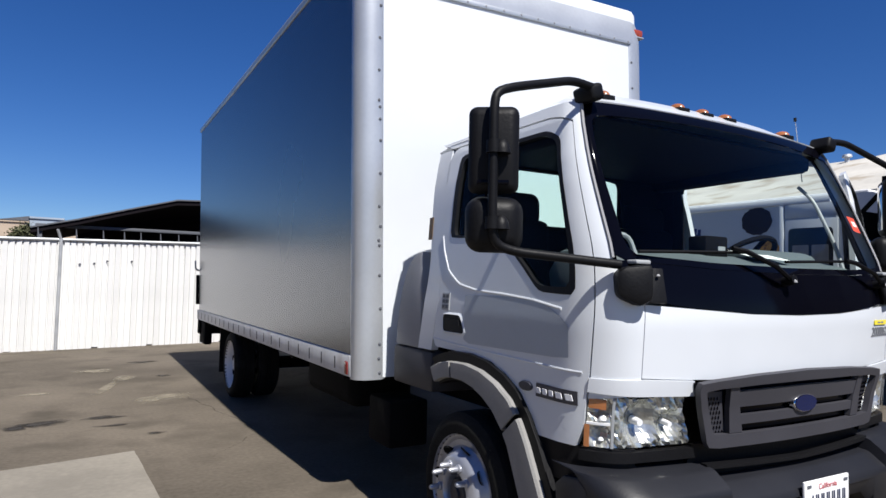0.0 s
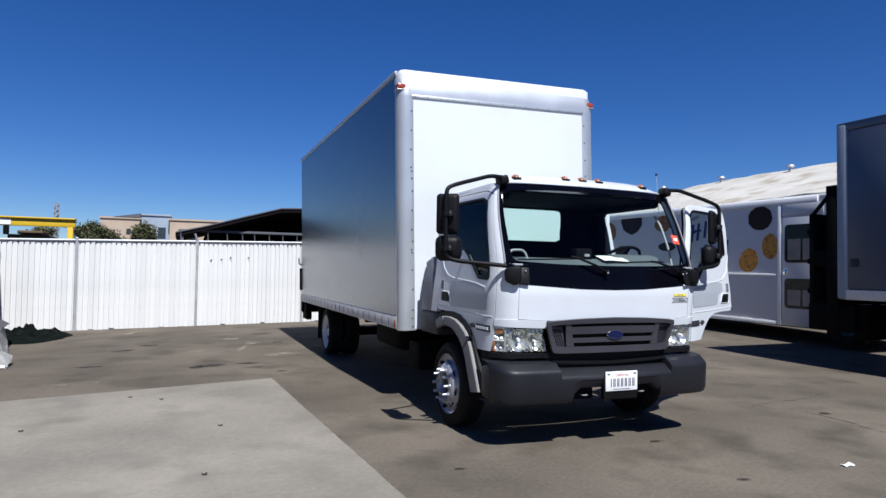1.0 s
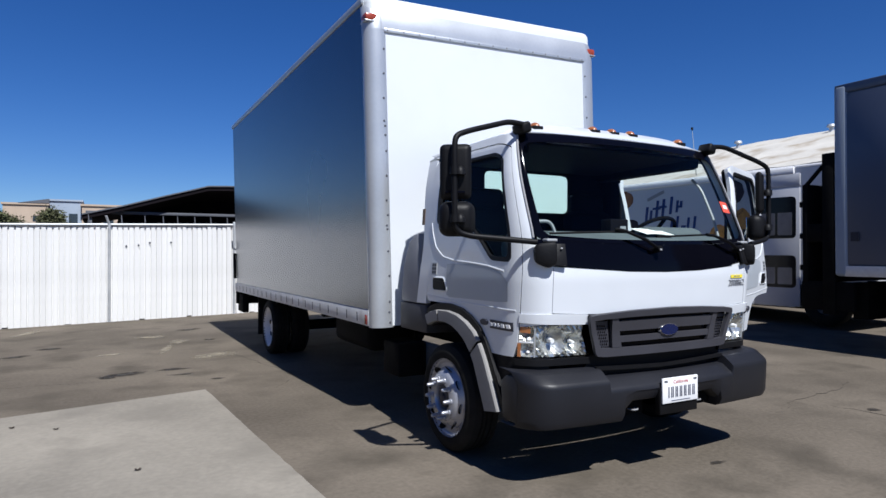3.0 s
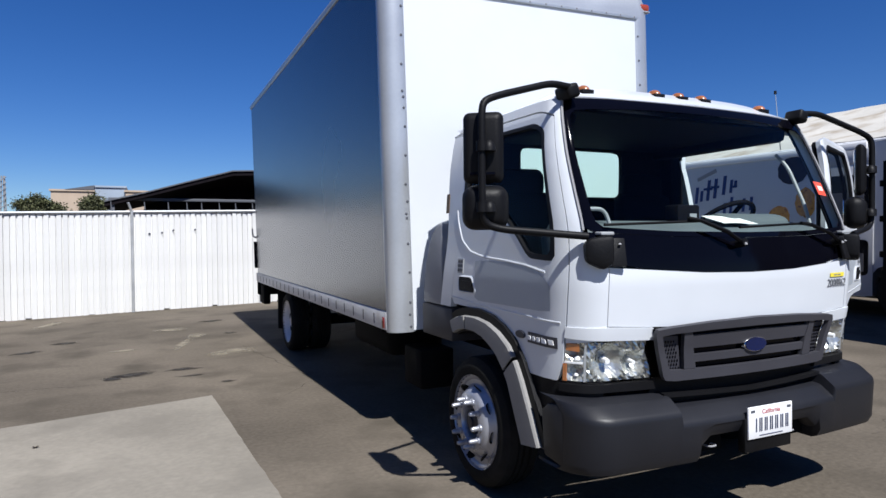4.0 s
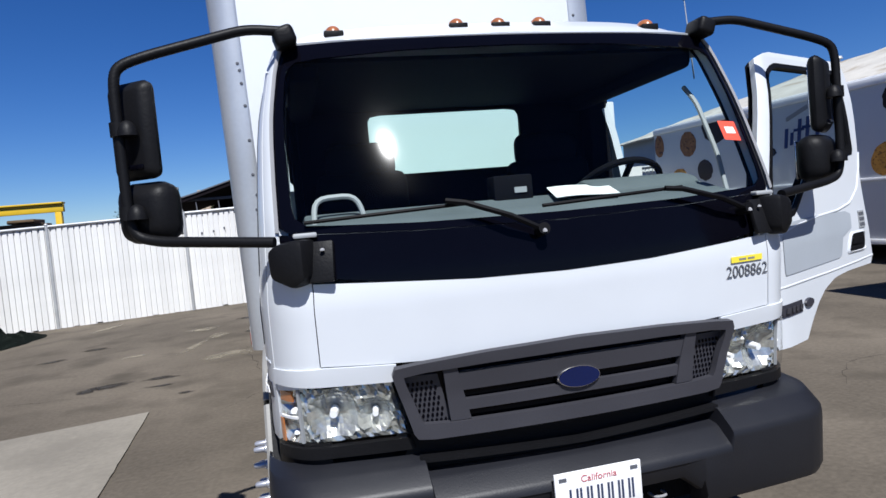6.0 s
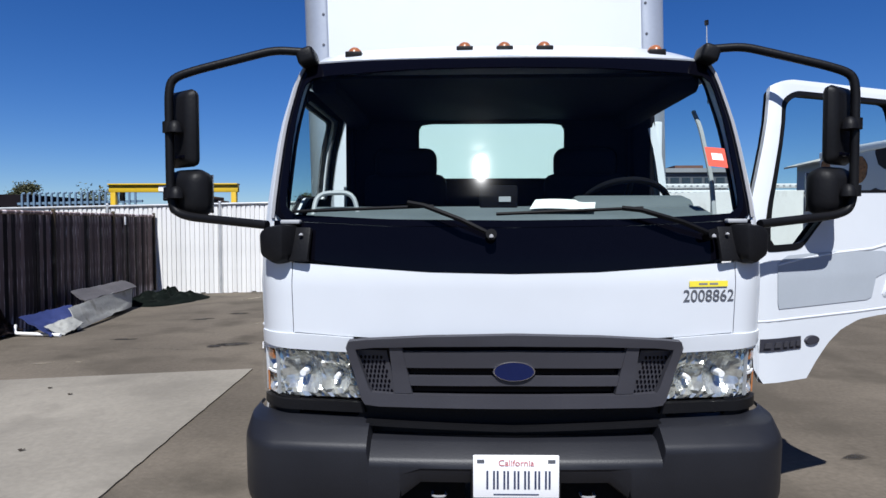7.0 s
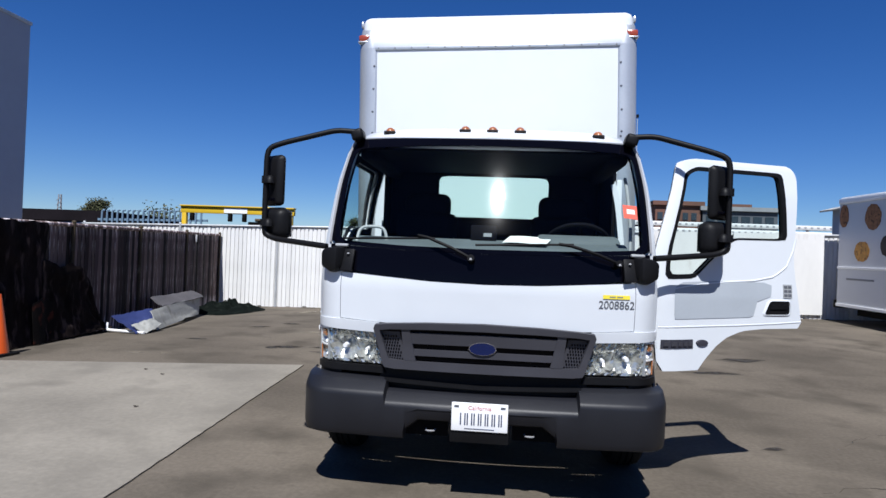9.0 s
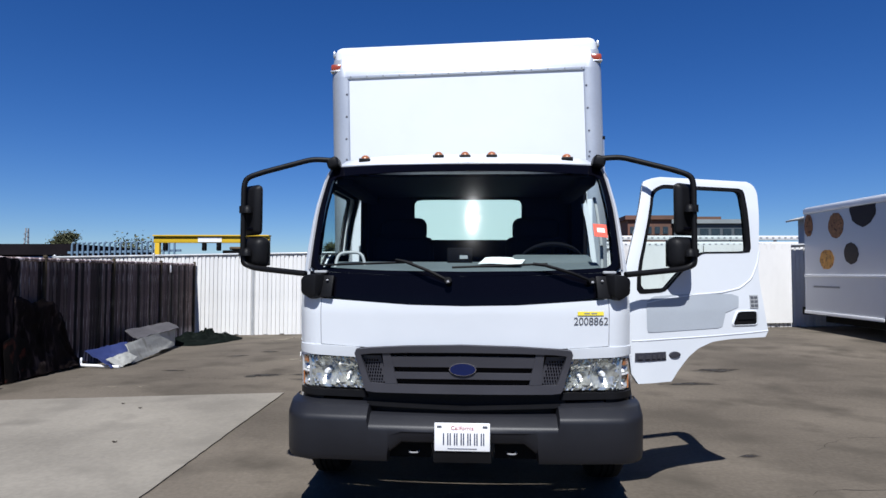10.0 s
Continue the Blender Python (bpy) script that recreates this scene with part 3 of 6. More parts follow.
def cab_door(parent, s, name):
    """A cab door as part of the skin, side s; returns its object."""
    bottom, win = door_outline()
    z0 = 0.70 if s < 0 else 0.715
    if s > 0:
        bottom = [(0.62, 0.72), (0.66, 0.785), (0.73, 0.855), (0.82, 0.912), (0.94, 0.95), (1.1, 0.962), (1.43, 0.965)]
    outer = [(0.992, z0)] + [(side_t(y, z), z) for y, z in bottom] + [(side_t(y, z), z) for y, z in ((1.438, 1.92), (1.43, 1.955), (1.408, 1.985), (1.37, 2.0), (0.62, 1.99))] + [(0.992, 1.955)]
    wloop = [(1.058, 1.252)] + [(side_t(y, z), z) for y, z in win]
    wl = round_loop(wloop, 0.035)
    c = (side_t(0.80, 1.62), 1.66)
    n = 120
    o_l, w_l = loop_by_angle(outer, c, n), loop_by_angle(wl, c, n)
    seal = loop_by_angle([((p[0] - c[0]) * 0.93 + c[0], (p[1] - c[1]) * 0.93 + c[1]) for p in wl], c, n)
    door = part(name, ring_panel(o_l, w_l, 14, 0.0, 0.03, s), "paint", parent)
    part("window_seal", ring_panel(w_l, seal, 1, 0.002, 0.02, s), "black", door)
    part("window_pane", pane(seal, c, 3, -0.012, s), "sideglass", door, smooth=60).visible_shadow = False
    inner_loop = loop_by_angle([((p[0] - c[0]) * 0.985 + c[0], (p[1] - c[1]) * 0.985 + c[1]) for p in outer], c, n)
    part("inner_trim", ring_panel(inner_loop, w_l, 4, -0.05, 0.012, s), "interior", door)
    # raised shoulder that sweeps below the window, and the crease along the foot of the door
    sweep = [(side_t(y, z), z) for y, z in ((1.385, 1.53), (1.36, 1.45), (1.30, 1.35), (1.19, 1.285), (1.03, 1.258), (0.80, 1.245), (0.60, 1.228), (0.42, 1.20))]
    b = bmesh.new()
    tube(b, [skin(s * t, z, -0.003) for t, z in resample(sweep, 30)], 0.0075, 8)
    part("shoulder_moulding", b, "paint", door)
    foot = [(side_t(y, z), z) for y, z in ((0.34, 0.972), (0.60, 0.978), (0.9, 0.984), (1.2, 0.994), (1.42, 1.005))]
    part("foot_crease", tube(bmesh.new(), [skin(s * t, z, -0.003) for t, z in resample(foot, 24)], 0.0065, 8), "paint", door)
    # pale patch, handle recess, lock plate, name badge
    if s > 0:
        lp, pc = [(0.42, 1.02), (1.02, 1.035), (1.055, 1.146), (1.162, 1.158), (1.168, 1.248), (0.72, 1.25), (0.47, 1.238), (0.42, 1.205)], (0.75, 1.13)
    else:
        lp, pc = [(0.385, 1.014), (1.12, 1.008), (1.12, 1.236), (0.60, 1.234), (0.48, 1.20), (0.385, 1.15)], (0.75, 1.11)
    tc = (side_t(*pc), pc[1])
    part("decal_patch", pane(loop_by_angle(round_loop([(side_t(y, z), z) for y, z in lp], 0.012), tc, 80), tc, 6, 0.003, s), "decal", door, "pale grey patch of removed lettering")
    lp = [(1.105, 1.048), (1.318, 1.048), (1.318, 1.136), (1.152, 1.136)]
    tc = (side_t(1.23, 1.092), 1.092)
    bez = loop_by_angle(round_loop([(side_t(1.23 + (y - 1.23) * 1.14, z), 1.092 + (z - 1.092) * 1.2) for y, z in lp], 0.03), tc, 48)
    rec = loop_by_angle(round_loop([(side_t(y, z), z) for y, z in lp], 0.022), tc, 48)
    part("handle_bezel", ring_panel(bez, rec, 2, 0.002, 0.004, s, 0.008), "paint", door)
    part("door_handle", pane(rec, tc, 3, 0.0045, s), "black", door, "black recessed pull handle")
    lo = [(side_t(1.15, 1.1), 1.085), (side_t(1.295, 1.1), 1.085)]
    hi = [(side_t(1.16, 1.1), 1.112), (side_t(1.295, 1.1), 1.112)]
    part("lever", panel(lo, hi, 6, 2, 0.012, 0.008, s), "black", door)
    part("lock_plate", panel([(side_t(1.264, 1.155), 1.155), (side_t(1.336, 1.155), 1.155)], [(side_t(1.264, 1.24), 1.24), (side_t(1.336, 1.24), 1.24)], 3, 3, 0.004, 0.004, s), "greyplastic", door, "grey printed lock plate")
    for k in range(3):
        z = 1.164 + k * 0.026
        for y in (1.270, 1.303):
            part("lock_slot", panel([(side_t(y, z), z), (side_t(y + 0.026, z), z)], [(side_t(y, z), z + 0.016), (side_t(y + 0.026, z), z + 0.016)], 2, 1, 0.0065, 0.002, s), "slate", door)
    yb = 0.36
    lo = [(side_t(yb, 0.86), 0.848), (side_t(yb + 0.20, 0.86), 0.850)]
    hi = [(side_t(yb, 0.9), 0.900), (side_t(yb + 0.20, 0.9), 0.902)]
    badge = part("name_badge", panel(lo, hi, 8, 2, 0.004, 0.006, s), "ink", door, "dark badge strip with chrome bars")
    for k in range(5):
        y = yb + 0.012 + 0.038 * k
        part("badge_bar", panel([(side_t(y, 0.87), 0.864), (side_t(y + 0.024, 0.87), 0.864)], [(side_t(y + 0.004, 0.89), 0.886), (side_t(y + 0.028, 0.89), 0.886)], 2, 1, 0.011, 0.003, s), "grille" if s > 0 else "plate", badge)
    b = bmesh.new()
    m = skin(s * side_t(yb + 0.27, 0.88), 0.88, 0.004)
    lathe(b, [(0.0, 0.006 * s), (0.03, 0.005 * s), (0.034, -0.004 * s)], pose(*m) @ Matrix.Diagonal((1, 1.35, 0.6, 1)), 20)
    part("badge_disc", b, "ink", door)
    return door


def mirror_set(parent, s):
    """The towing mirrors of one side on their looped arm."""
    arm = [(0.83, 0.43, 2.085), (0.96, 0.42, 2.092), (1.27, 0.37, 2.0), (1.36, 0.355, 1.965), (1.374, 0.35, 1.91), (1.374, 0.35, 1.50), (1.36, 0.35, 1.425), (1.29, 0.33, 1.402), (0.93, 0.19, 1.368)]
    b = tube(bmesh.new(), rounded([(s * x, y, z) for x, y, z in arm], 0.05), 0.017, 10)
    top = part("mirror_arm", b, "black", parent)
    b = bx(bmesh.new(), -0.038, 0.038, -0.045, 0.07, -0.04, 0.03, 0.018, 3)
    bmesh.ops.transform(b, matrix=pose(s * 0.835, 0.455, 2.075, 0, s * 18, 0), verts=b.verts)
    part("upper_bracket", b, "black", top)
    b = bmesh.new()
    prism(b, [(-0.075, -0.07), (-0.03, -0.095), (0.05, -0.06), (0.055, 0.03), (0.02, 0.05), (-0.075, 0.06)], -0.05, 0.05, "y", bev=0.02)
    bmesh.ops.transform(b, matrix=pose(s * 0.89, 0.185, 1.312, 0, 0, s * 32) @ Matrix.Diagonal((s, 1, 1, 1)), verts=b.verts)
    part("lower_bracket", b, "black", top)
    part("bracket_cap", box(*sorted((s * 0.80, s * 0.875)), 0.165, 0.235, 1.372, 1.388, 0.006), "greyplastic", top)
    b = bx(bmesh.new(), -0.045, 0.045, -0.008, 0.012, -0.075, 0.055, 0.006)
    bmesh.ops.transform(b, matrix=pose(s * 0.80, 0.158, 1.305, -14, 0, s * 16), verts=b.verts)
    part("bracket_plate", b, "black", top)
    for dz in (-0.05, 0.03):
        part("plate_bolt", dome(bmesh.new(), (s * 0.79, 0.142 + 0.02 * dz, 1.30 + dz), 0.008, 0.006, 0.008, 8, 3), "greycon", top)
    # tall flat mirror and square wide-angle mirror below
    for name, zc, hh, hw, dep, dx in (("mirror_head", 1.765, 0.158, 0.090, 0.06, 0.022), ("wide_angle_head", 1.50, 0.1, 0.104, 0.12, 0.004)):
        m = pose(s * (1.315 + dx), 0.40 + (dep - 0.05) * 0.3, zc, 0, 0, s * (35 if dep < 0.1 else 26))
        b = bx(bmesh.new(), -hw, hw, -dep * 0.55, dep * 0.45, -hh, hh, 0.03 if dep < 0.1 else 0.055, 5)
        for v in b.verts:
            f = smooth01((0.0 - v.co.y) / (dep * 0.55))
            v.co.x *= 1 - 0.10 * f
            v.co.z *= 1 - 0.06 * f
        bmesh.ops.transform(b, matrix=m, verts=b.verts)
        hd = part(name, b, "black", parent)
        b = bx(bmesh.new(), -hw * 0.70, hw * 0.70, dep * 0.45 - 0.004, dep * 0.45 + 0.002, -hh * 0.80, hh * 0.80, 0.002)
        bmesh.ops.transform(b, matrix=m, verts=b.verts)
        part("mirror_glass", b, "mirror", hd)
        if dep < 0.1:
            b = bx(bmesh.new(), -hw * 0.62, hw * 0.62, -dep * 0.55 - 0.004, -dep * 0.45, -hh * 0.8, -hh * 0.7, 0.003)
            bmesh.ops.transform(b, matrix=m, verts=b.verts)
            part("back_rib", b, "gloss", hd)
        b = bmesh.new()
        cyl(b, (s * 1.374, 0.35, zc - 0.022), (s * 1.374, 0.35, zc + 0.022), 0.026, n=12)
        cyl(b, (s * 1.374, 0.345, zc), (s * (1.315 + dx), 0.395, zc), 0.026, n=12)
        dome(b, (s * 1.345, 0.338, zc - 0.022), 0.032, 0.03, 0.05, 12)
        part("clamp", b, "black", hd)


def text_bm(body, size, extrude=0.001):
    cu = bpy.data.curves.new("t", "FONT")
    cu.body, cu.size, cu.extrude = body, size, extrude
    ob = bpy.data.objects.new("t", cu)
    me = bpy.data.meshes.new_from_object(ob)
    bm = bmesh.new()
    bm.from_mesh(me)
    bpy.data.objects.remove(ob)
    return bm


def build_truck():
    truck = thing("box_truck", "white cab-over box truck with open driver door", "truck", at=pose(0, 0, LIFT))
    # --- cargo box
    def boxed(ob):
        ob.location.x = BOX_X
        ob.rotation_euler.y = radians(BOX_LEAN)
        return ob
    BX, BF, BR, BB, BT = 1.195, 2.03, 7.98, 0.745, 3.485
    cargo = boxed(part("cargo_box", box(-BX + 0.02, BX - 0.02, BF + 0.03, BR - 0.02, BB + 0.02, BT - 0.03, 0.07, 4), "boxwhite", truck))
    part("front_panel", box(-1.04, 1.04, BF + 0.002, BF + 0.028, BB, 3.155), "boxwhite", cargo)
    for s in (-1, 1):
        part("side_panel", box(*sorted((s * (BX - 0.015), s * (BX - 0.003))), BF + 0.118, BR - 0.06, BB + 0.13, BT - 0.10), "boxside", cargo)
        rail = boxed(part("lower_rail", box(*sorted((s * (BX - 0.01), s * (BX + 0.012))), BF + 0.10, BR, BB, BB + 0.13, 0.004), "alurail", truck))
        for k in range(22):
            y = BF + 0.35 + k * 0.26
            part("rail_slot", box(*sorted((s * (BX + 0.012), s * (BX + 0.015))), y, y + 0.012, BB + 0.025, BB + 0.10), "ink", rail)
        part("upper_rail", box(*sorted((s * (BX - 0.02), s * (BX + 0.010))), BF + 0.10, BR, BT - 0.11, BT - 0.045, 0.02), "alu", cargo)
        # rounded front corner post
        b = bmesh.new()
        arc = [(1.037, BF + 0.0), (1.05, BF - 0.006)] + [(1.085 + (BX + 0.008 - 1.085) * math.sin(f), BF + 0.085 - 0.092 * math.cos(f)) for f in [i * math.pi / 20 for i in range(11)]] + [(BX + 0.008, BF + 0.10), (BX + 0.002, BF + 0.115)]
        inner = [(x - 0.03, y + 0.03) for x, y in arc[::-1]]
        prism(b, [(s * x, y) for x, y in arc + inner], BB - 0.01, 3.16, "z")
        post = boxed(part("corner_post", b, "alu", truck))
        riv = finish(lathe(bmesh.new(), [(0.010, 0.0), (0.009, 0.003), (0.0, 0.006)], None, 8), "rivet", "slate")
        heights = [0.775, 0.86, 0.945, 1.155, 1.355, 1.535, 1.565, 1.65, 1.77, 1.97, 2.17, 2.30, 2.375, 2.415, 2.60, 2.80, 3.0]
        for z in heights:
            o = new("rivet", riv)
            o.parent = post
            o.matrix_local = pose(s * (1.062 + 0.006 * math.sin(z * 37)), BF - 0.007, z, 0, 0, -90)
        part("marker_reflector", box(*sorted((s * BX, s * (BX + 0.018))), BF + 0.13, BF + 0.18, BB + 0.01, BB + 0.09, 0.006), "redlens", cargo)
        # top corner casting with amber marker
        b = bmesh.new()
        rows = []
        for j in range(9):
            f = j / 8 * math.pi / 2
            zz, yy = 3.16 + (BT - 3.16) * math.sin(f), 0.22 * (1 - math.cos(f))
            rows.append([(s * (x - 0.10 * (1 - math.cos(f)) ** 1.5), y + yy, zz) for x, y in arc])
        grid(b, rows)
        part("corner_cap", thick(b, 0.01), "alu", cargo)
        lamp = part("marker_lamp", box(*sorted((s * 1.10, s * 1.203)), BF + 0.004, BF + 0.12, 3.225, 3.285, 0.018), "markerred", truck, "dull red corner marker lamp")
        boxed(lamp)
        part("lamp_base", box(*sorted((s * 1.10, s * 1.206)), BF + 0.002, BF + 0.125, 3.214, 3.226, 0.004), "alu", lamp)
    # rounded front top cap
    b = bmesh.new()
    rows = []
    for j in range(11):
        f = j / 10 * math.pi / 2
        rows.append([(x, BF - 0.008 + 0.22 * (1 - math.cos(f)), 3.155 + (BT - 3.155) * math.sin(f)) for x in (-1.07, -0.5, 0, 0.5, 1.07)])
    rows.append([(x, BF + 0.6, BT + 0.004) for x in (-1.07, -0.5, 0, 0.5, 1.07)])
    grid(b, rows)
    cap = boxed(part("front_cap", thick(b, 0.012), "alu", truck))
    part("cap_flange", box(-1.05, 1.05, BF - 0.012, BF + 0.002, 3.14, 3.17, 0.003), "alu", cap)
    riv = finish(lathe(bmesh.new(), [(0.008, 0.0), (0.007, 0.003), (0.0, 0.005)], None, 8), "rivet", "greycon")
    for k in range(15):
        o = new("rivet", riv)
        o.parent = cap
        o.matrix_local = pose(-1.02 + k * 2.04 / 14, BF - 0.012, 3.155, 0, 0, -90)
    part("roof_sheet", box(-BX + 0.09, BX - 0.09, BF + 0.2, BR, BT - 0.03, BT, 0.008), "alu", cargo)
    part("rear_frame", box(-BX + 0.03, BX - 0.03, BR - 0.05, BR + 0.02, BB - 0.02, BT - 0.05, 0.006), "alurail", cargo)
    # --- chassis
    ch = part("chassis_frame", bx(bx(bmesh.new(), -0.46, -0.38, 0.6, 8.0, 0.55, 0.77), 0.38, 0.46, 0.6, 8.0, 0.55, 0.77), "chassis", truck)
    for y in (2.3, 3.4, 4.5, 5.3, 7.0, 7.7):
        part("cross_member", box(-1.15, 1.15, y, y + 0.08, 0.68, 0.80), "chassis", ch)
    b = bmesh.new()
    cyl(b, (-0.8, 5.93, HUB), (0.8, 5.93, HUB), 0.07)
    dome(b, (0, 5.93, HUB), 0.2, 0.22, 0.2)
    part("rear_axle", b, "chassis", ch)
    part("front_axle", cyl(bmesh.new(), (-0.85, 1.06, HUB), (0.85, 1.06, HUB), 0.06), "chassis", ch)
    part("fuel_tank", box(-0.98, -0.5, 2.6, 3.6, 0.42, 0.76, 0.08, 3), "chassis", ch)
    part("battery_box", box(0.52, 0.98, 2.5, 3.1, 0.42, 0.76, 0.02), "chassis", ch)
    part("engine_block", box(-0.40, 0.40, 0.5, 1.6, 0.42, 0.9, 0.05), "chassis", ch)
    part("step_box", box(-0.98, -0.72, 1.98, 2.30, 0.30, 0.58, 0.02), "chassis", ch)
    part("rear_step", box(-1.15, 1.15, BR + 0.0, BR + 0.14, 0.50, 0.72, 0.02), "chassis", ch)
    for s in (-1, 1):
        part("lift_gate_arm", box(*sorted((s * 1.02, s * 1.12)), BR - 0.3, BR + 0.1, 0.38, 0.7, 0.02), "chassis", ch)
        part("mud_flap", box(*sorted((s * 0.66, s * 1.12)), 6.55, 6.57, 0.16, 0.75), "rubber", ch)
        part("door_latch", box(*sorted((s * 1.185, s * 1.225)), BR - 0.02, BR + 0.03, 0.95, 1.36, 0.008), "chassis", cargo)
        part("door_hook", tube(bmesh.new(), rounded([(s * 1.18, BR, 1.42), (s * 1.235, BR, 1.44), (s * 1.24, BR, 1.56)], 0.02), 0.012, 8), "galv", cargo)
    for s in (-1, 1):
        wheel(truck, 1.06, 1.05, s)
        wheel(truck, 5.93, 1.13, s, True)
        wheel(truck, 5.93, 0.87, s, True)
    # --- cab shell
    cab = part("cab_shell", box(-0.88, 0.88, CAB_BACK - 0.03, CAB_BACK, 0.80, 1.60), "paint", truck)
    wlo = loop_by_angle([(-0.86, 1.60), (0.86, 1.60), (0.86, 2.06), (-0.86, 2.06)], (0.0, 1.82), 96)
    wli = loop_by_angle(round_loop([(-0.425, 1.645), (0.425, 1.645), (0.43, 1.968), (-0.43, 1.968)], 0.05), (0.0, 1.82), 96)
    b = bmesh.new()
    r0, r1 = ([b.verts.new((x, CAB_BACK - 0.03, z)) for x, z in lp] for lp in (wlo, wli))
    for k in range(96):
        b.faces.new((r0[k], r0[(k + 1) % 96], r1[(k + 1) % 96], r1[k]))
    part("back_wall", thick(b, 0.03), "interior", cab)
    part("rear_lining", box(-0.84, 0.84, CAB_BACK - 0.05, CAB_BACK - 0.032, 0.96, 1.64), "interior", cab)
    part("rear_window_pane", box(-0.46, 0.46, CAB_BACK - 0.018, CAB_BACK - 0.014, 1.63, 2.02), "rearglass", cab).visible_shadow = False
    # roof
    rows = []
    for j in range(17):
        v = j / 16
        row = []
        for i in range(33):
            u = -1 + i / 16
            p = skin(u * 0.99, 2.063)
            y = p.y + (CAB_BACK - p.y) * v
            x = p.x + (u * 0.89 - p.x) * smooth01(v * 2)
            z = 2.063 + 0.085 * smooth01(v / 0.13) * (1 - abs(u) ** 5) - 0.03 * abs(u) ** 10 - 0.02 * smooth01((v - 0.85) / 0.15)
            row.append((x, y, z))
        rows.append(row)
    part("roof", thick(grid(bmesh.new(), rows), 0.02), "paint", cab)
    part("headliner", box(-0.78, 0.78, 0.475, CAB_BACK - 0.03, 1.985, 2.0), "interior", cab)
    for s in (-1, 1):
        # side pillars and quarter panel
        part("front_pillar", panel([(0.918, 1.37), (0.986, 1.37)], [(0.908, 2.062), (0.986, 2.062)], 6, 18, 0.0, 0.05, s), "paint", cab)
        part("front_fender", panel([(0.810, 0.90), (0.986, 0.88)], [(0.810, 1.231), (0.986, 1.368)], 10, 10, 0.0, 0.03, s), "paint", cab)
        part("fender_top", panel([(0.810, 1.234), (0.986, 1.32)], [(0.918, 1.37), (0.986, 1.37)], 8, 3, 0.0, 0.03, s), "paint", cab)
        lo = [(side_t(1.442, 0.94), 0.94), (side_t(1.59, 0.94), 0.94)]
        hi = [(side_t(1.44, 2.0), 2.0), (side_t(1.57, 2.0), 2.0)]
        part("quarter_panel", panel(lo, hi, 4, 16, 0.0, 0.04, s), "paint", cab)
        lo = [(0.988, 1.962), (side_t(0.62, 2.0), 2.0), (side_t(1.44, 2.005), 2.008)]
        hi = [(0.988, 2.05), (side_t(0.7, 2.055), 2.055), (side_t(1.58, 2.055), 2.05)]
        part("roof_gutter", panel(lo, hi, 20, 2, 0.0, 0.03, s), "paint", cab)
        part("quarter_lamp", panel([(side_t(1.50, 1.5), 1.52), (side_t(1.54, 1.5), 1.52)], [(side_t(1.50, 1.6), 1.64), (side_t(1.54, 1.6), 1.64)], 2, 2, 0.003, 0.006, s), "brass", cab, "faded amber side lamp")
        # rear air duct between cab and box
        b = bmesh.new()
        prof = [(1.605, 0.93), (1.605, 1.46), (1.64, 1.458), (1.70, 1.435), (1.765, 1.39), (1.82, 1.31), (1.855, 1.20), (1.895, 1.03), (1.915, 0.93)]
        prism(b, prof, *sorted((s * 0.62, s * 0.985)), "x", bev=0.012)
        part("rear_fairing", b, "flarefix", cab)
        part("fairing_skirt", box(*sorted((s * 0.70, s * 0.99)), 1.46, 1.925, 0.715, 0.925, 0.015), "grille", cab)
        # wheel arch flare in three pieces: a leaning leg, the bow and its tail
        rim_out = resample([(0.425, 0.37), (0.50, 0.52), (0.575, 0.66), (0.625, 0.735), (0.70, 0.815), (0.80, 0.868), (0.92, 0.905), (1.05, 0.92), (1.20, 0.915), (1.30, 0.895), (1.39, 0.86)], 60)
        rim_in = resample([(0.575, 0.345), (0.645, 0.49), (0.705, 0.62), (0.755, 0.685), (0.82, 0.745), (0.90, 0.79), (0.98, 0.82), (1.08, 0.838), (1.19, 0.837), (1.27, 0.82), (1.345, 0.79)], 60)
        for k0, k1 in ((0, 21), (22, 49), (50, 59)):
            rows = []
            for k in range(k0, k1 + 1):
                o, i = Vector(rim_out[k]), Vector(rim_in[k])
                rows.append([(s * x, *o.lerp(i, f)) for f, x in ((1.0, 0.96), (1.0, 1.040), (0.95, 1.047), (0.5, 1.049), (0.06, 1.047), (0.0, 1.038), (0.0, 0.96))])
            part("wheel_flare", thick(grid(bmesh.new(), rows), 0.008), "flare", cab, "pale grey wheel arch flare")
        # black arch liner behind the flare
        rows = []
        for k in range(60):
            o, i = Vector(rim_out[k]), Vector(rim_in[k])
            n = (o - i).normalized()
            rows.append([(s * 0.55, *i), (s * 1.018, *(i - n * 0.012)), (s * 1.022, *(o + n * 0.045)), (s * 0.97, *(o + n * 0.05))])
        part("arch_liner", thick(grid(bmesh.new(), rows), 0.01), "black", cab)
        part("lower_cladding", panel([(0.80, 0.56), (side_t(0.50, 0.6), 0.56)], [(0.80, 0.70), (side_t(0.56, 0.7), 0.70)], 10, 4, -0.01, 0.03, s), "black", cab)
        part("step_foot", box(*sorted((s * 0.93, s * 1.02)), 0.36, 0.50, 0.36, 0.40, 0.012), "grille", cab)
        mirror_set(truck, s)
    # nose: hood panel, strips above the headlights, cowl
    low = [(-0.8065, 0.961), (-0.62, 0.950), (-0.5, 0.946), (0, 0.958), (0.5, 0.946), (0.62, 0.950), (0.8065, 0.961)]
    high = [(-0.8065, 1.226), (-0.6, 1.212), (-0.3, 1.192), (0, 1.186), (0.3, 1.192), (0.6, 1.212), (0.8065, 1.226)]
    hood = part("hood_panel", panel(low, high, 48, 12, 0.0, 0.02), "paint", truck)
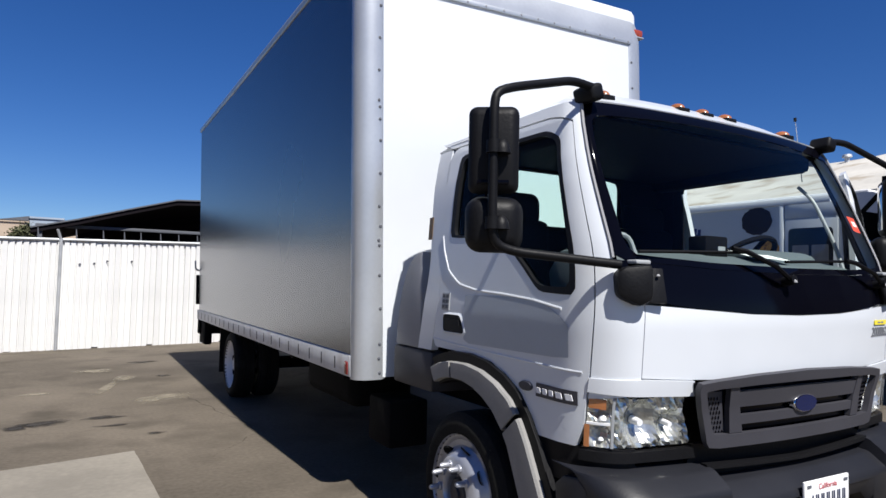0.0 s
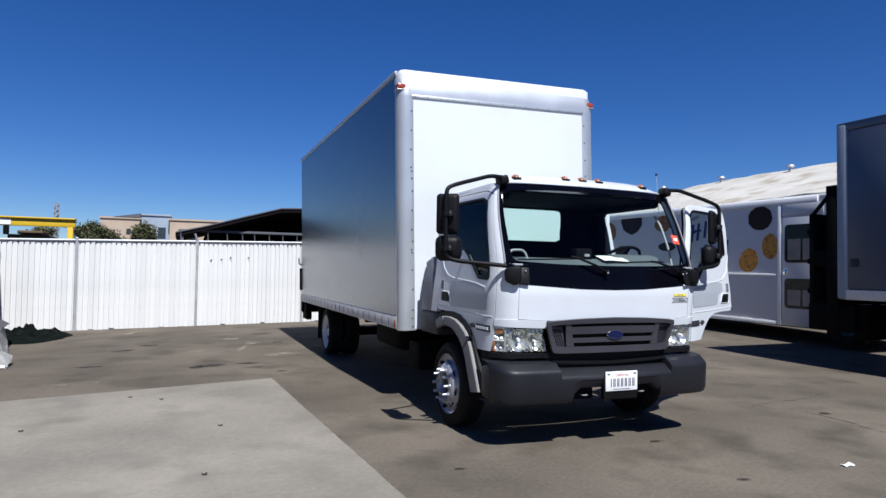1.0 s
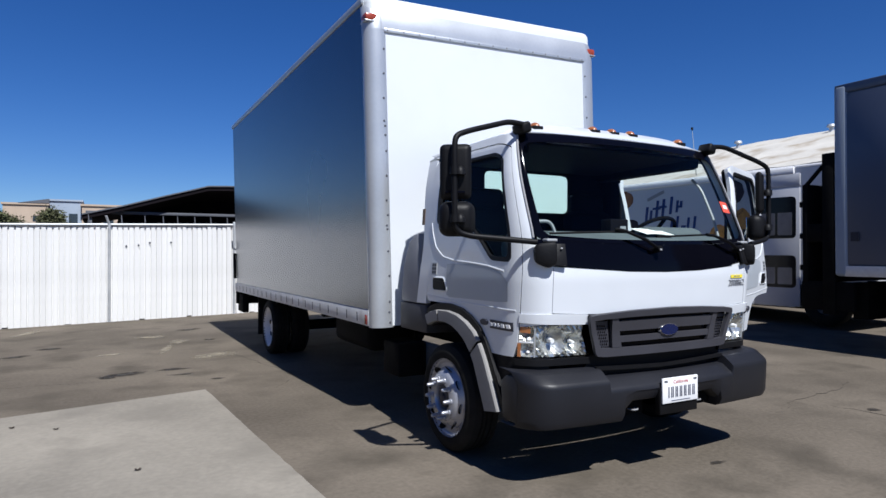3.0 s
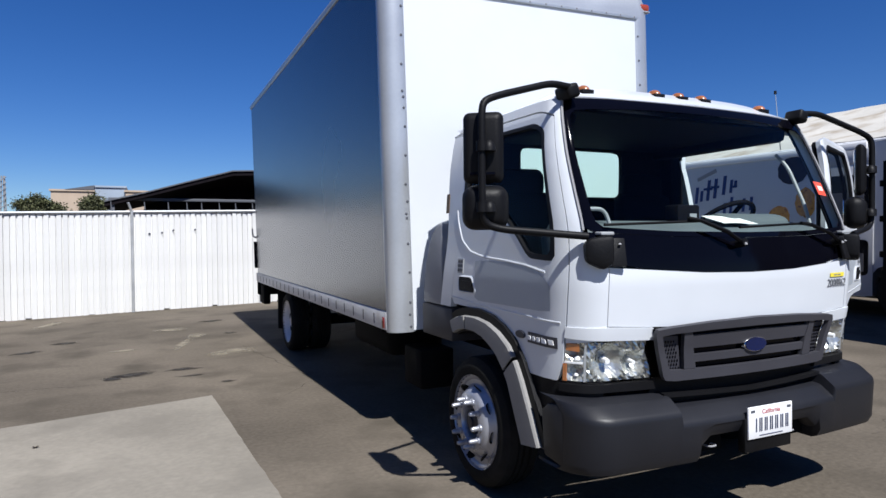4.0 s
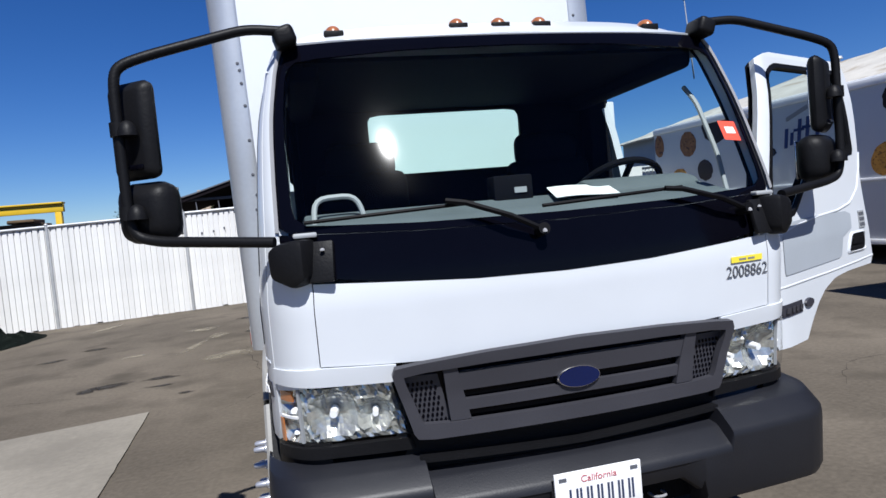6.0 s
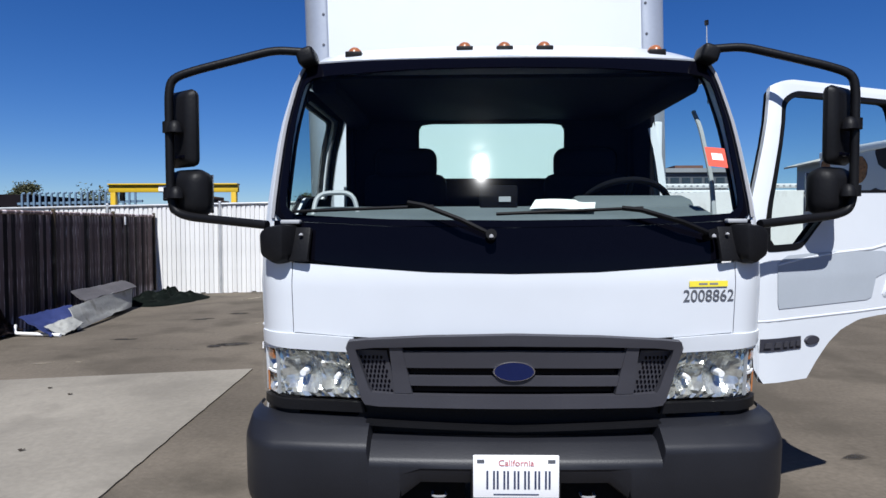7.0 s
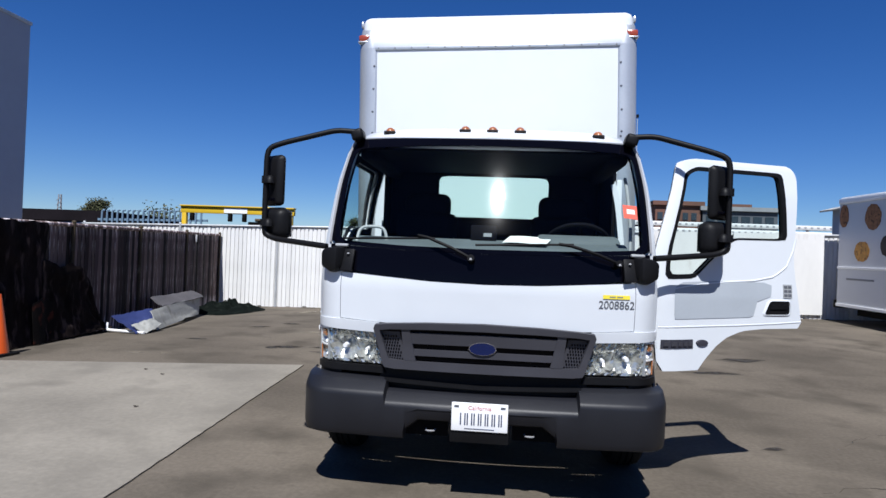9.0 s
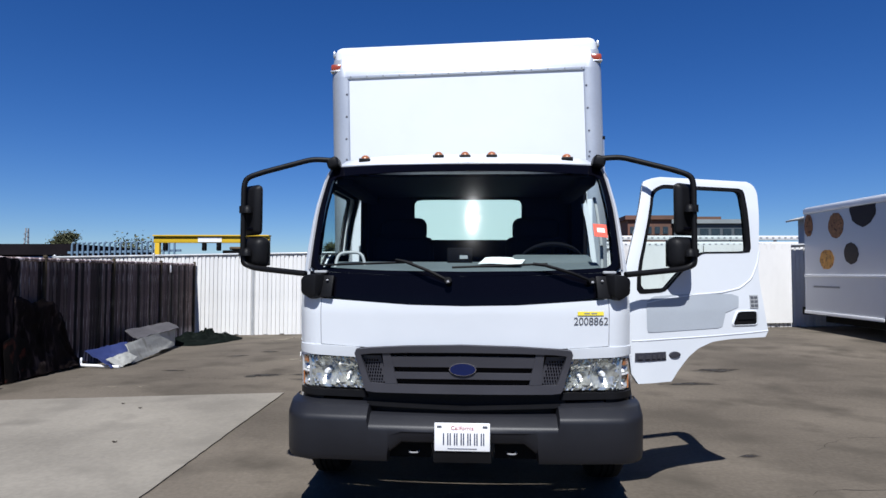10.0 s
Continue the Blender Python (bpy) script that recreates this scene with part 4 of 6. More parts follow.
    for s in (-1, 1):
        part("headlight_strip", panel([(0.57, 0.888), (0.80, 0.895), (0.99, 0.905)], [(0.58, 0.945), (0.80, 0.956), (0.99, 0.956)], 16, 3, 0.006, 0.02, s), "paint", cab)
    low = [(t, z + 0.004) for t, z in high]
    low = [(-0.912, 1.262)] + low[1:-1] + [(0.912, 1.262)]
    top = [(-0.912, 1.388), (-0.45, 1.364), (0, 1.356), (0.45, 1.364), (0.912, 1.388)]
    part("cowl_panel", panel(low, top, 44, 6, -0.004, 0.02), "gloss", cab)
    # windscreen with its black border
    wo = round_loop([(-0.914, 1.390), (-0.45, 1.366), (0.0, 1.358), (0.45, 1.366), (0.914, 1.390), (0.905, 2.05), (0.4, 2.068), (0, 2.072), (-0.4, 2.068), (-0.905, 2.05)], 0.03)
    wi = round_loop([(-0.845, 1.412), (-0.45, 1.390), (0.0, 1.384), (0.45, 1.390), (0.845, 1.412), (0.832, 1.93), (0.79, 1.99), (0.4, 2.012), (0, 2.016), (-0.4, 2.012), (-0.79, 1.99), (-0.832, 1.93)], 0.06)
    c, n = (0.0, 1.7), 144
    lo, li = loop_by_angle(wo, c, n), loop_by_angle(wi, c, n)
    ws = part("windscreen", pane(li, c, 10, -0.006), "glass", truck, smooth=60)
    ws.visible_shadow = False
    part("windscreen_border", ring_panel(lo, li, 3, -0.004, 0.006), "frit", ws)
    for s in (-1, 1):
        b = tube(bmesh.new(), [skin(s * (0.915 - 0.008 * k / 12), 1.394 + 0.655 * k / 12, 0.002) for k in range(13)], 0.007, 6)
        part("windscreen_trim", b, "greycon", ws)
    # wipers
    for pivot, tip, b0, b1 in (((-0.08, 1.325), (-0.37, 1.440), (-0.80, 1.415), (-0.28, 1.432)), ((0.70, 1.325), (0.38, 1.418), (-0.06, 1.402), (0.46, 1.424))):
        def on_glass(x, z, off):
            return skin(x, z, off)
        p0, p1 = on_glass(pivot[0], pivot[1], 0.03), on_glass(tip[0], tip[1], 0.03)
        b = bmesh.new()
        tube(b, [p0, p0.lerp(p1, 0.35) + Vector((0, -0.02, 0.012)), p0.lerp(p1, 0.8) + Vector((0, -0.01, 0.012)), p1], 0.010, 6)
        cyl(b, skin(pivot[0], pivot[1], -0.01), skin(pivot[0], pivot[1], 0.045), 0.02, n=12)
        w = part("wiper", b, "wiperblack", truck)
        part("wiper_blade", tube(bmesh.new(), [on_glass(b0[0] + (b1[0] - b0[0]) * k / 10, b0[1] + (b1[1] - b0[1]) * k / 10, 0.014) for k in range(11)], 0.007, 6), "wiperblack", w)
        part("spindle_nut", dome(bmesh.new(), skin(pivot[0], pivot[1], 0.045) - Vector((0, 0, 0.012)), 0.009, 0.009, 0.012), "greycon", w)
    # roof marker lamps
    for x in (-0.652, -0.172, 0.0, 0.172, 0.652):
        zb = 2.064 + 0.085 * smooth01(0.13 / 1.15 / 0.13) * (1 - abs(x / 0.87) ** 5) - 0.014
        lp = part("roof_lamp", dome(bmesh.new(), (x, 0.585, zb + 0.004), 0.031, 0.045, 0.03), "dullamber", truck, "amber domed roof marker lamp")
        part("lamp_base", box(x - 0.036, x + 0.036, 0.535, 0.635, zb - 0.02, zb + 0.006, 0.004), "black", lp)
    # grille
    gr = part("grille", panel([(-0.52, 0.705), (0.52, 0.705)], [(-0.585, 0.94), (0.585, 0.94)], 24, 6, 0.004, 0.01), "gloss", truck, "grey moulded grille with dark slots")
    def bar(name, lo, hi, off=0.018, m="grille", t=0.022, n=20, k=2):
        return part(name, panel(lo, hi, n, k, off, t), m, gr)
    go = loop_by_angle(round_loop([(-0.535, 0.695), (0.535, 0.695), (0.602, 0.948), (0.3, 0.968), (0.0, 0.976), (-0.3, 0.968), (-0.602, 0.948)], 0.03), (0.0, 0.83), 160)
    gi = loop_by_angle(round_loop([(-0.51, 0.745), (0.51, 0.745), (0.566, 0.926), (0.3, 0.935), (0.0, 0.938), (-0.3, 0.935), (-0.566, 0.926)], 0.02), (0.0, 0.83), 160)
    part("grille_frame", ring_panel(go, gi, 2, 0.028, 0.026, 1, 0.026), "grille", gr)
    for s in (-1, 1):
        part("divider", panel([(0.36, 0.748), (0.425, 0.748)], [(0.397, 0.934), (0.44, 0.932)], 4, 8, 0.020, 0.024, s), "grille", gr)
        part("vent_insert", panel([(0.42, 0.742), (0.52, 0.742)], [(0.455, 0.905), (0.572, 0.905)], 4, 6, 0.012, 0.006, s), "grille", gr, "honeycomb vent insert")
        holes = bmesh.new()
        for r in range(8):
            for cc in range(6):
                f = (r + 0.7) / 8.6
                t = (0.428 + 0.036 * f) + (cc + 0.5 + 0.5 * (r % 2)) * 0.0145
                z = 0.735 + 0.16 * f
                p = skin(s * t, z, 0.0195)
                vs = [holes.verts.new(p + Vector((0.005 * math.cos(q * math.tau / 6), -0.0005, 0.0075 * math.sin(q * math.tau / 6)))) for q in range(6)]
                holes.faces.new(vs)
        part("vent_mesh", holes, "gloss", gr)
    bar("slat", [(-0.39, 0.848), (0, 0.852), (0.39, 0.848)], [(-0.405, 0.906), (0, 0.911), (0.405, 0.906)])
    bar("slat", [(-0.37, 0.777), (0, 0.78), (0.37, 0.777)], [(-0.385, 0.812), (0, 0.815), (0.385, 0.812)])
    b = bmesh.new()
    n = 28
    ce = skin(0, 0.838, 0.042)
    rows = []
    for rr, yy in ((0.078, 0.02), (0.078, -0.002), (0.0745, -0.006)):
        rows.append([b.verts.new(ce + Vector((rr * math.cos(k * math.tau / n), yy, rr * 0.47 * math.sin(k * math.tau / n)))) for k in range(n)])
    for r0, r1 in zip(rows, rows[1:]):
        for k in range(n):
            b.faces.new((r0[k], r0[(k + 1) % n], r1[(k + 1) % n], r1[k]))
    b.faces.new(rows[-1])
    part("emblem", b, "chrome", gr, "blue oval emblem with chrome rim")
    b = bmesh.new()
    b.faces.new([b.verts.new(ce + Vector((0.0725 * math.cos(k * math.tau / n), -0.008, 0.0335 * math.sin(k * math.tau / n)))) for k in range(n)])
    part("emblem_field", b, "blueoval", gr)
    # headlights
    for s in (-1, 1):
        lamp = part("headlight", panel([(0.558, 0.697), (0.985, 0.695)], [(0.598, 0.885), (0.99, 0.90)], 20, 8, -0.075, 0.01, s), "chrome", truck, "clear multi-reflector headlight with amber corner")
        # faceted reflector with two round bowls
        fac = bmesh.new()
        rnd = random.Random(7)
        rows = []
        for j in range(13):
            row = []
            for i in range(27):
                f, g = i / 26, j / 12
                t = (0.562 + 0.037 * g) * (1 - f) + 0.90 * f
                z = 0.703 + 0.18 * g
                d1 = math.hypot(t - 0.785, z - 0.795) / 0.082
                d2 = math.hypot(t - 0.655, z - 0.782) / 0.058
                d = min(d1, d2)
                if d < 1:
                    row.append(skin(s * t, z, -0.016 - 0.05 * (1 - d * d) + rnd.uniform(-0.0012, 0.0012)))
                else:
                    row.append(skin(s * t, z, -0.016 + (0.008 if d < 1.12 else 0.010 * math.sin(t * 190) * (0.6 + 0.4 * math.sin(z * 150)) + rnd.uniform(-0.008, 0.002))))
            rows.append(row)
        grid(fac, rows)
        part("reflector", fac, "reflector", lamp, smooth=0)
        for t, z, r in ((0.785, 0.795, 0.016), (0.655, 0.782, 0.012)):
            part("bulb", cyl(bmesh.new(), skin(s * t, z, -0.06), skin(s * t, z, -0.012), r, r * 0.8, 12), "plate", lamp)
        # corner compartment: two small bowls, a pale bar between them, amber above and at the outer edge
        cr = bmesh.new()
        rows = []
        for j in range(13):
            row = []
            for i in range(9):
                t, z = 0.905 + 0.080 * i / 8, 0.706 + 0.182 * j / 12
                d = min(math.hypot(t - 0.942, z - 0.748), math.hypot(t - 0.942, z - 0.842)) / 0.042
                row.append(skin(s * t, z, -0.008 - 0.04 * max(0.0, 1 - d * d) + rnd.uniform(-0.003, 0.003)))
            rows.append(row)
        part("corner_reflector", grid(cr, rows), "reflector", lamp, smooth=0)
        part("bulb", dome(bmesh.new(), skin(s * 0.935, 0.802, -0.022), 0.016, 0.016, 0.018, 10, 4), "plate", lamp)
        part("bulb", dome(bmesh.new(), skin(s * 0.938, 0.728, -0.024), 0.011, 0.011, 0.012, 10, 4), "plate", lamp)
        part("turn_signal", panel([(0.972, 0.705), (0.988, 0.705)], [(0.975, 0.785), (0.990, 0.785)], 3, 5, -0.001, 0.005, s), "amber", lamp, "amber corner lamp")
        part("corner_bar", panel([(0.908, 0.787), (0.985, 0.787)], [(0.908, 0.795), (0.986, 0.795)], 5, 1, -0.003, 0.006, s), "plate", lamp)
        part("turn_signal", panel([(0.925, 0.842), (0.982, 0.846)], [(0.928, 0.876), (0.984, 0.882)], 5, 3, -0.006, 0.008, s), "amber", lamp, "amber turn lamp")
        part("lens_divider", panel([(0.893, 0.705), (0.903, 0.705)], [(0.897, 0.885), (0.906, 0.885)], 2, 6, -0.004, 0.01, s), "greyplastic", lamp)
        rows = []
        for j in range(7):
            g = j / 6
            rows.append([])
            for i in range(31):
                f = i / 30
                t = (0.556 + 0.04 * g) * (1 - f) + 0.991 * f
                z = (0.70 - 0.005 * f) * (1 - g) + (0.885 + 0.013 * f) * g
                rows[-1].append(skin(s * t, z, 0.006 + 0.012 * smooth01((t - 0.88) / 0.1) * math.sin(math.pi * min(1, 0.1 + 0.85 * g))))
        ln = part("lens", grid(bmesh.new(), rows), "lens", lamp, smooth=60)
        ln.visible_shadow = False
        part("lower_trim", panel([(0.54, 0.655), (1.0, 0.655)], [(0.552, 0.694), (1.0, 0.692)], 16, 2, 0.006, 0.03, s), "black", lamp)
    # dark throat between grille and bumper
    part("air_dam", panel([(-0.60, 0.56), (0.60, 0.56)], [(-0.55, 0.70), (0.55, 0.70)], 16, 4, -0.03, 0.02), "black", cab)
    part("air_dam_lip", panel([(-0.53, 0.618), (0, 0.605), (0.53, 0.618)], [(-0.53, 0.636), (0, 0.622), (0.53, 0.636)], 20, 1, 0.012, 0.03), "black", cab)
    # stock number and yellow label on the hood
    bm = text_bm("2008862", 0.062)
    for v in bm.verts:
        v.co = skin(0.608 + v.co.x * 0.9, 1.083 + v.co.y, 0.003 + v.co.z * 0.5)
    part("stock_number", bm, "slate", hood, smooth=0)
    part("yellow_label", panel([(0.63, 1.137), (0.775, 1.137)], [(0.63, 1.158), (0.775, 1.158)], 6, 1, 0.003, 0.002), "yellow", hood)
    for k in range(2):
        t = 0.665 + 0.04 * k
        part("label_print", panel([(t, 1.144), (t + 0.032, 1.144)], [(t, 1.151), (t + 0.032, 1.151)], 2, 1, 0.0045, 0.001), "flare", hood)
    # --- bumper
    def bump_y(x):
        a = abs(x)
        return 0.012 + 0.055 * a * a + (0.0 if a < 0.88 else 0.17 * (1 - math.sqrt(max(0.0, 1 - ((a - 0.88) / 0.148) ** 2))))
    rows = []
    xs = [-1.028, -1.0265, -1.021, -1.010, -0.99, -0.96, -0.92, -0.88, -0.75, -0.62, -0.535, -0.525, -0.42, -0.41, -0.34, -0.2, 0, 0.2, 0.34, 0.41, 0.42, 0.525, 0.535, 0.62, 0.75, 0.88, 0.92, 0.96, 0.99, 1.010, 1.021, 1.0265, 1.028]
    for x in xs:
        a = abs(x)
        high = 0.622 if a > 0.53 else 0.572
        lowz = 0.315 if a > 0.415 else (0.425 if a < 0.4 else 0.37)
        y = bump_y(x)
        rows.append([(x, y + 0.20, high + 0.014), (x, y + 0.085, high + 0.004), (x, y + 0.070, high - 0.003), (x, y + 0.016, high - 0.042), (x, y + 0.004, high - 0.054), (x, y, high - 0.075), (x, y + 0.004, (high + lowz) / 2), (x, y + 0.01, lowz + 0.05), (x, y + 0.03, lowz + 0.012), (x, y + 0.06, lowz), (x, y + 0.2, lowz + 0.0)])
    bmp = part("bumper", thick(grid(bmesh.new(), rows), 0.012), "bumper", truck, "dark grey moulded plastic bumper")
    for s in (-1, 1):
        b = bmesh.new()
        prof = [(bump_y(1.028), 0.33), (0.40, 0.345), (0.42, 0.555), (0.37, 0.595), (bump_y(1.028) + 0.05, 0.608), (bump_y(1.028), 0.575)]
        prism(b, prof, *sorted((s * 0.985, s * 1.029)), "x", bev=0.012)
        part("bumper_end", b, "bumper", bmp)
        part("tow_hook", tube(bmesh.new(), rounded([(s * 0.30, 0.2, 0.365), (s * 0.30, 0.09, 0.365), (s * 0.25, 0.09, 0.365), (s * 0.25, 0.2, 0.365)], 0.02), 0.005, 8), "greycon", bmp)
        part("hook_slot", box(*sorted((s * 0.18, s * 0.44)), 0.13, 0.16, 0.33, 0.46), "chassis", bmp)
    part("bumper_beam", box(-0.88, 0.88, 0.17, 0.23, 0.44, 0.54, 0.01), "chassis", bmp)
    pl = part("number_plate", box(-0.152, 0.152, -0.006, 0.006, 0.402, 0.554, 0.004), "plate", truck, "white plate with blue and red bars")
    part("plate_bracket", box(-0.16, 0.16, 0.006, 0.05, 0.335, 0.50, 0.006), "black", bmp)
    for k in range(7):
        x = -0.118 + k * 0.0365
        if k:
            part("plate_bar", box(x, x + 0.007, -0.0085, -0.005, 0.436, 0.500), "plateblue", pl)
        part("plate_bar", box(x + 0.013, x + 0.020, -0.0085, -0.005, 0.436, 0.500), "plateblue", pl)
    bm = text_bm("California", 0.034)
    wide = max(v.co.x for v in bm.verts)
    bmesh.ops.transform(bm, matrix=pose(-wide / 2 * 0.95, -0.007, 0.518, 90, 0, 0) @ Matrix.Diagonal((0.95, 0.9, 1, 1)), verts=bm.verts)
    part("state_name", bm, "platered", pl, smooth=0)
    part("plate_bar", box(-0.08, 0.08, -0.0085, -0.005, 0.415, 0.418), "plateblue", pl)
    for x in (-0.138, 0.112):
        part("plate_sticker", box(x, x + 0.026, -0.0085, -0.005, 0.529, 0.540), "slate", pl)
    # --- doors
    cab_door(truck, -1, "passenger_door")
    dd = cab_door(truck, 1, "driver_door")
    tagged(dd, "white cab door swung wide open")
    dd.matrix_local = pose(1.526, 0.582, 0, 0, 0, -65.7) @ Matrix.Diagonal((1, 0.97, 1, 1)) @ pose(-1.005, -0.9, 0)
    # --- cabin
    part("cab_floor", box(-0.90, 0.90, 0.35, CAB_BACK - 0.03, 0.90, 0.96), "interior", cab)
    b = bmesh.new()
    prism(b, [(0.30, 0.97), (0.26, 1.33), (0.34, 1.405), (0.50, 1.448), (0.64, 1.44), (0.72, 1.35), (0.66, 1.05), (0.55, 0.97)], -0.83, 0.83, "x", bev=0.015)
    dash = part("dashboard", b, "dash", truck)
    b = bmesh.new()
    prism(b, [(0.45, 1.42), (0.50, 1.48), (0.60, 1.50), (0.68, 1.48), (0.70, 1.38)], 0.30, 0.80, "x", bev=0.03)
    part("instrument_hood", b, "dash", dash)
    part("display_box", box(-0.11, 0.05, 0.47, 0.57, 1.42, 1.535, 0.01), "interior", dash)
    part("display_label", box(-0.03, 0.02, 0.464, 0.468, 1.465, 1.487), "greyplastic", dash)
    # paper on the dashboard
    b = grid(bmesh.new(), [[(0.085 + 0.012 * j + 0.26 * i / 6, 0.34 + 0.20 * j / 4, LIFT + 1.432 + 0.045 * j / 4 + 0.003 * math.sin(i * 0.9)) for i in range(7)] for j in range(5)])
    tagged(part("paper_sheet", thick(b, 0.002), "paper"), "white paper sheet lying on the grey dashboard", "paper")
    # steering wheel
    rows = []
    m = pose(0.57, 0.78, 1.44, -38, 0, 0)
    for i in range(41):
        a = i * math.tau / 40
        rows.append(m @ Vector((0.205 * math.cos(a), 0.205 * math.sin(a), 0)))
    b = tube(bmesh.new(), rows, 0.015, 8)
    for a in (0.5, 2.64, 4.71):
        cyl(b, m @ Vector((0, 0, -0.02)), m @ Vector((0.2 * math.cos(a), 0.2 * math.sin(a), 0)), 0.014)
    cyl(b, m @ Vector((0, 0, 0.0)), m @ Vector((0, 0, -0.3)), 0.035)
    part("steering_wheel", b, "interior", cab)
    for x in (-0.50, 0.53):
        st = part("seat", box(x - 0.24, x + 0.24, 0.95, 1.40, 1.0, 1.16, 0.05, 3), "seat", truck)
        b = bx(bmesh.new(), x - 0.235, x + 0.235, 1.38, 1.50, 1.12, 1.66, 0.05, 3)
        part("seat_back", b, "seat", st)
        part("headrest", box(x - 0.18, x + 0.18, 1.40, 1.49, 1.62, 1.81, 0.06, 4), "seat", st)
    part("centre_console", box(-0.2, 0.25, 0.7, 1.3, 0.95, 1.15, 0.04), "interior", cab)
    for s in (-1, 1):
        pts = [(s * 0.80, 0.36, 1.38), (s * 0.79, 0.42, 1.50), (s * 0.64, 0.43, 1.505), (s * 0.615, 0.41, 1.40)] if s < 0 else [(0.83, 0.36, 1.38), (0.84, 0.42, 1.55), (0.83, 0.52, 1.78), (0.83, 0.60, 1.86)]
        part("grab_handle", tube(bmesh.new(), rounded(pts, 0.05), 0.010, 8), "greyplastic", cab)
        part("pillar_trim", box(*sorted((s * 0.80, s * (0.845 if s < 0 else 0.925))), 1.43, 1.565, 0.96, 2.02, 0.02), "interior", cab)
        if s > 0:
            part("door_jamb", box(0.928, 0.972, 1.455, 1.56, 0.97, 1.96, 0.008), "paint", cab)
        part("roof_side_trim", box(*sorted((s * 0.72, s * 0.835)), 0.53, 1.56, 1.93, 2.03, 0.03), "interior", cab)
        part("inner_pillar", panel([(0.885, 1.38), (0.98, 1.38)], [(0.865, 2.04), (0.98, 2.04)], 6, 10, -0.05, 0.01, s), "interior", cab)
    part("antenna", cyl(bmesh.new(), (0.90, 0.62, 1.90), (0.905, 0.66, 2.26), 0.003, 0.002, 6), "greyplastic", cab)
    part("antenna_tip", cyl(bmesh.new(), (0.905, 0.66, 2.255), (0.905, 0.661, 2.275), 0.009, n=6), "black", cab)
    part("red_tag", panel([(0.735, 1.60), (0.815, 1.592)], [(0.728, 1.678), (0.808, 1.672)], 3, 3, -0.012, 0.001), "redtag", cab, "red paper tag behind the windscreen")
    part("tag_print", panel([(0.752, 1.625), (0.796, 1.622)], [(0.75, 1.652), (0.792, 1.649)], 2, 1, -0.0105, 0.0005), "paper", cab)
    return truck


build_truck()


# ---- fences ----
def fence_y(x):
    """The white fence's line, which runs a little askew."""
    return 11.80 + 0.04 * (x + 3)


DF0, DF1 = (-6.02, 3.24), (-6.88, 11.56)   # the dark fence's ends


def slat_fence(name, label, p0, p1, height, pitch, slat_mat, posts, seed, base=None, kind="structure", raised=(), twist=2.5):
    """A chain-link fence filled with upright slats, from p0 to p1."""
    rnd = random.Random(seed)
    f = thing(name, label, "fence", kind=kind)
    p0, p1 = Vector((*p0, 0)), Vector((*p1, 0))
    d = (p1 - p0)
    ln = d.length
    ang = math.degrees(math.atan2(d.y, d.x))
    base = base or (lambda x, y: ground_z(x, y))
    meshes = []
    for v in range(4):
        b = bmesh.new()
        bow = (-0.003, 0.002, 0.004, 0.0)[v]
        w = pitch * 0.53
        e = (0.014, 0.004, 0.010, 0.020)[v] if twist < 5 else 0.016
        prism(b, [(-w, e + 0.004), (-w * 0.80, e), (-w * 0.72, -0.012 + bow), (w * 0.68, -0.012 - bow), (w * 0.76, 0.018), (w, 0.022), (w, 0.028), (-w, 0.028)], (-0.02 if twist < 5 else -0.15) + 0.015 * (v % 3), height - 0.012 - 0.012 * (v % 2), "z")
        meshes.append(finish(b, "slat", slat_mat))
    n = int(ln / pitch)
    for k in range(n):
        q = p0 + d * ((k + 0.5) / n)
        o = new("slat", meshes[rnd.randrange(4)])
        o.parent = f
        o.matrix_local = pose(q.x, q.y, base(q.x, q.y) + rnd.uniform(-0.02, 0.015), rnd.uniform(-0.2, 0.2), rnd.uniform(-0.15, 0.15), ang + rnd.uniform(-twist, twist * 0.3 if twist > 5 else twist))
    nrm = Vector((d.y, -d.x, 0)).normalized()
    a, c = p0 + nrm * 0.02, p1 + nrm * 0.02
    part("top_rail", cyl(bmesh.new(), (a.x, a.y, base(a.x, a.y) + height - 0.02), (c.x, c.y, base(c.x, c.y) + height - 0.02), 0.028, n=10), "galv" if slat_mat == "slat" else "darkslat", f)
    for k, t in enumerate(posts):
        q = p0 + d.normalized() * t + nrm * 0.035
        z = base(q.x, q.y)
        up = height + (0.02 if k not in raised else 0.0)
        b = cyl(bmesh.new(), (q.x, q.y, z - 0.05), (q.x, q.y, z + up), 0.03, n=10)
        if k in raised:
            cyl(b, (q.x, q.y, z + up - 0.02), (q.x - 0.06, q.y - 0.05, z + up + 0.16), 0.024, n=8)
        else:
            dome(b, (q.x, q.y, z + up), 0.035, 0.035, 0.03, 10, 3)
        part("fence_post", b, "galv" if slat_mat == "slat" else "brownwall", f)
    return f


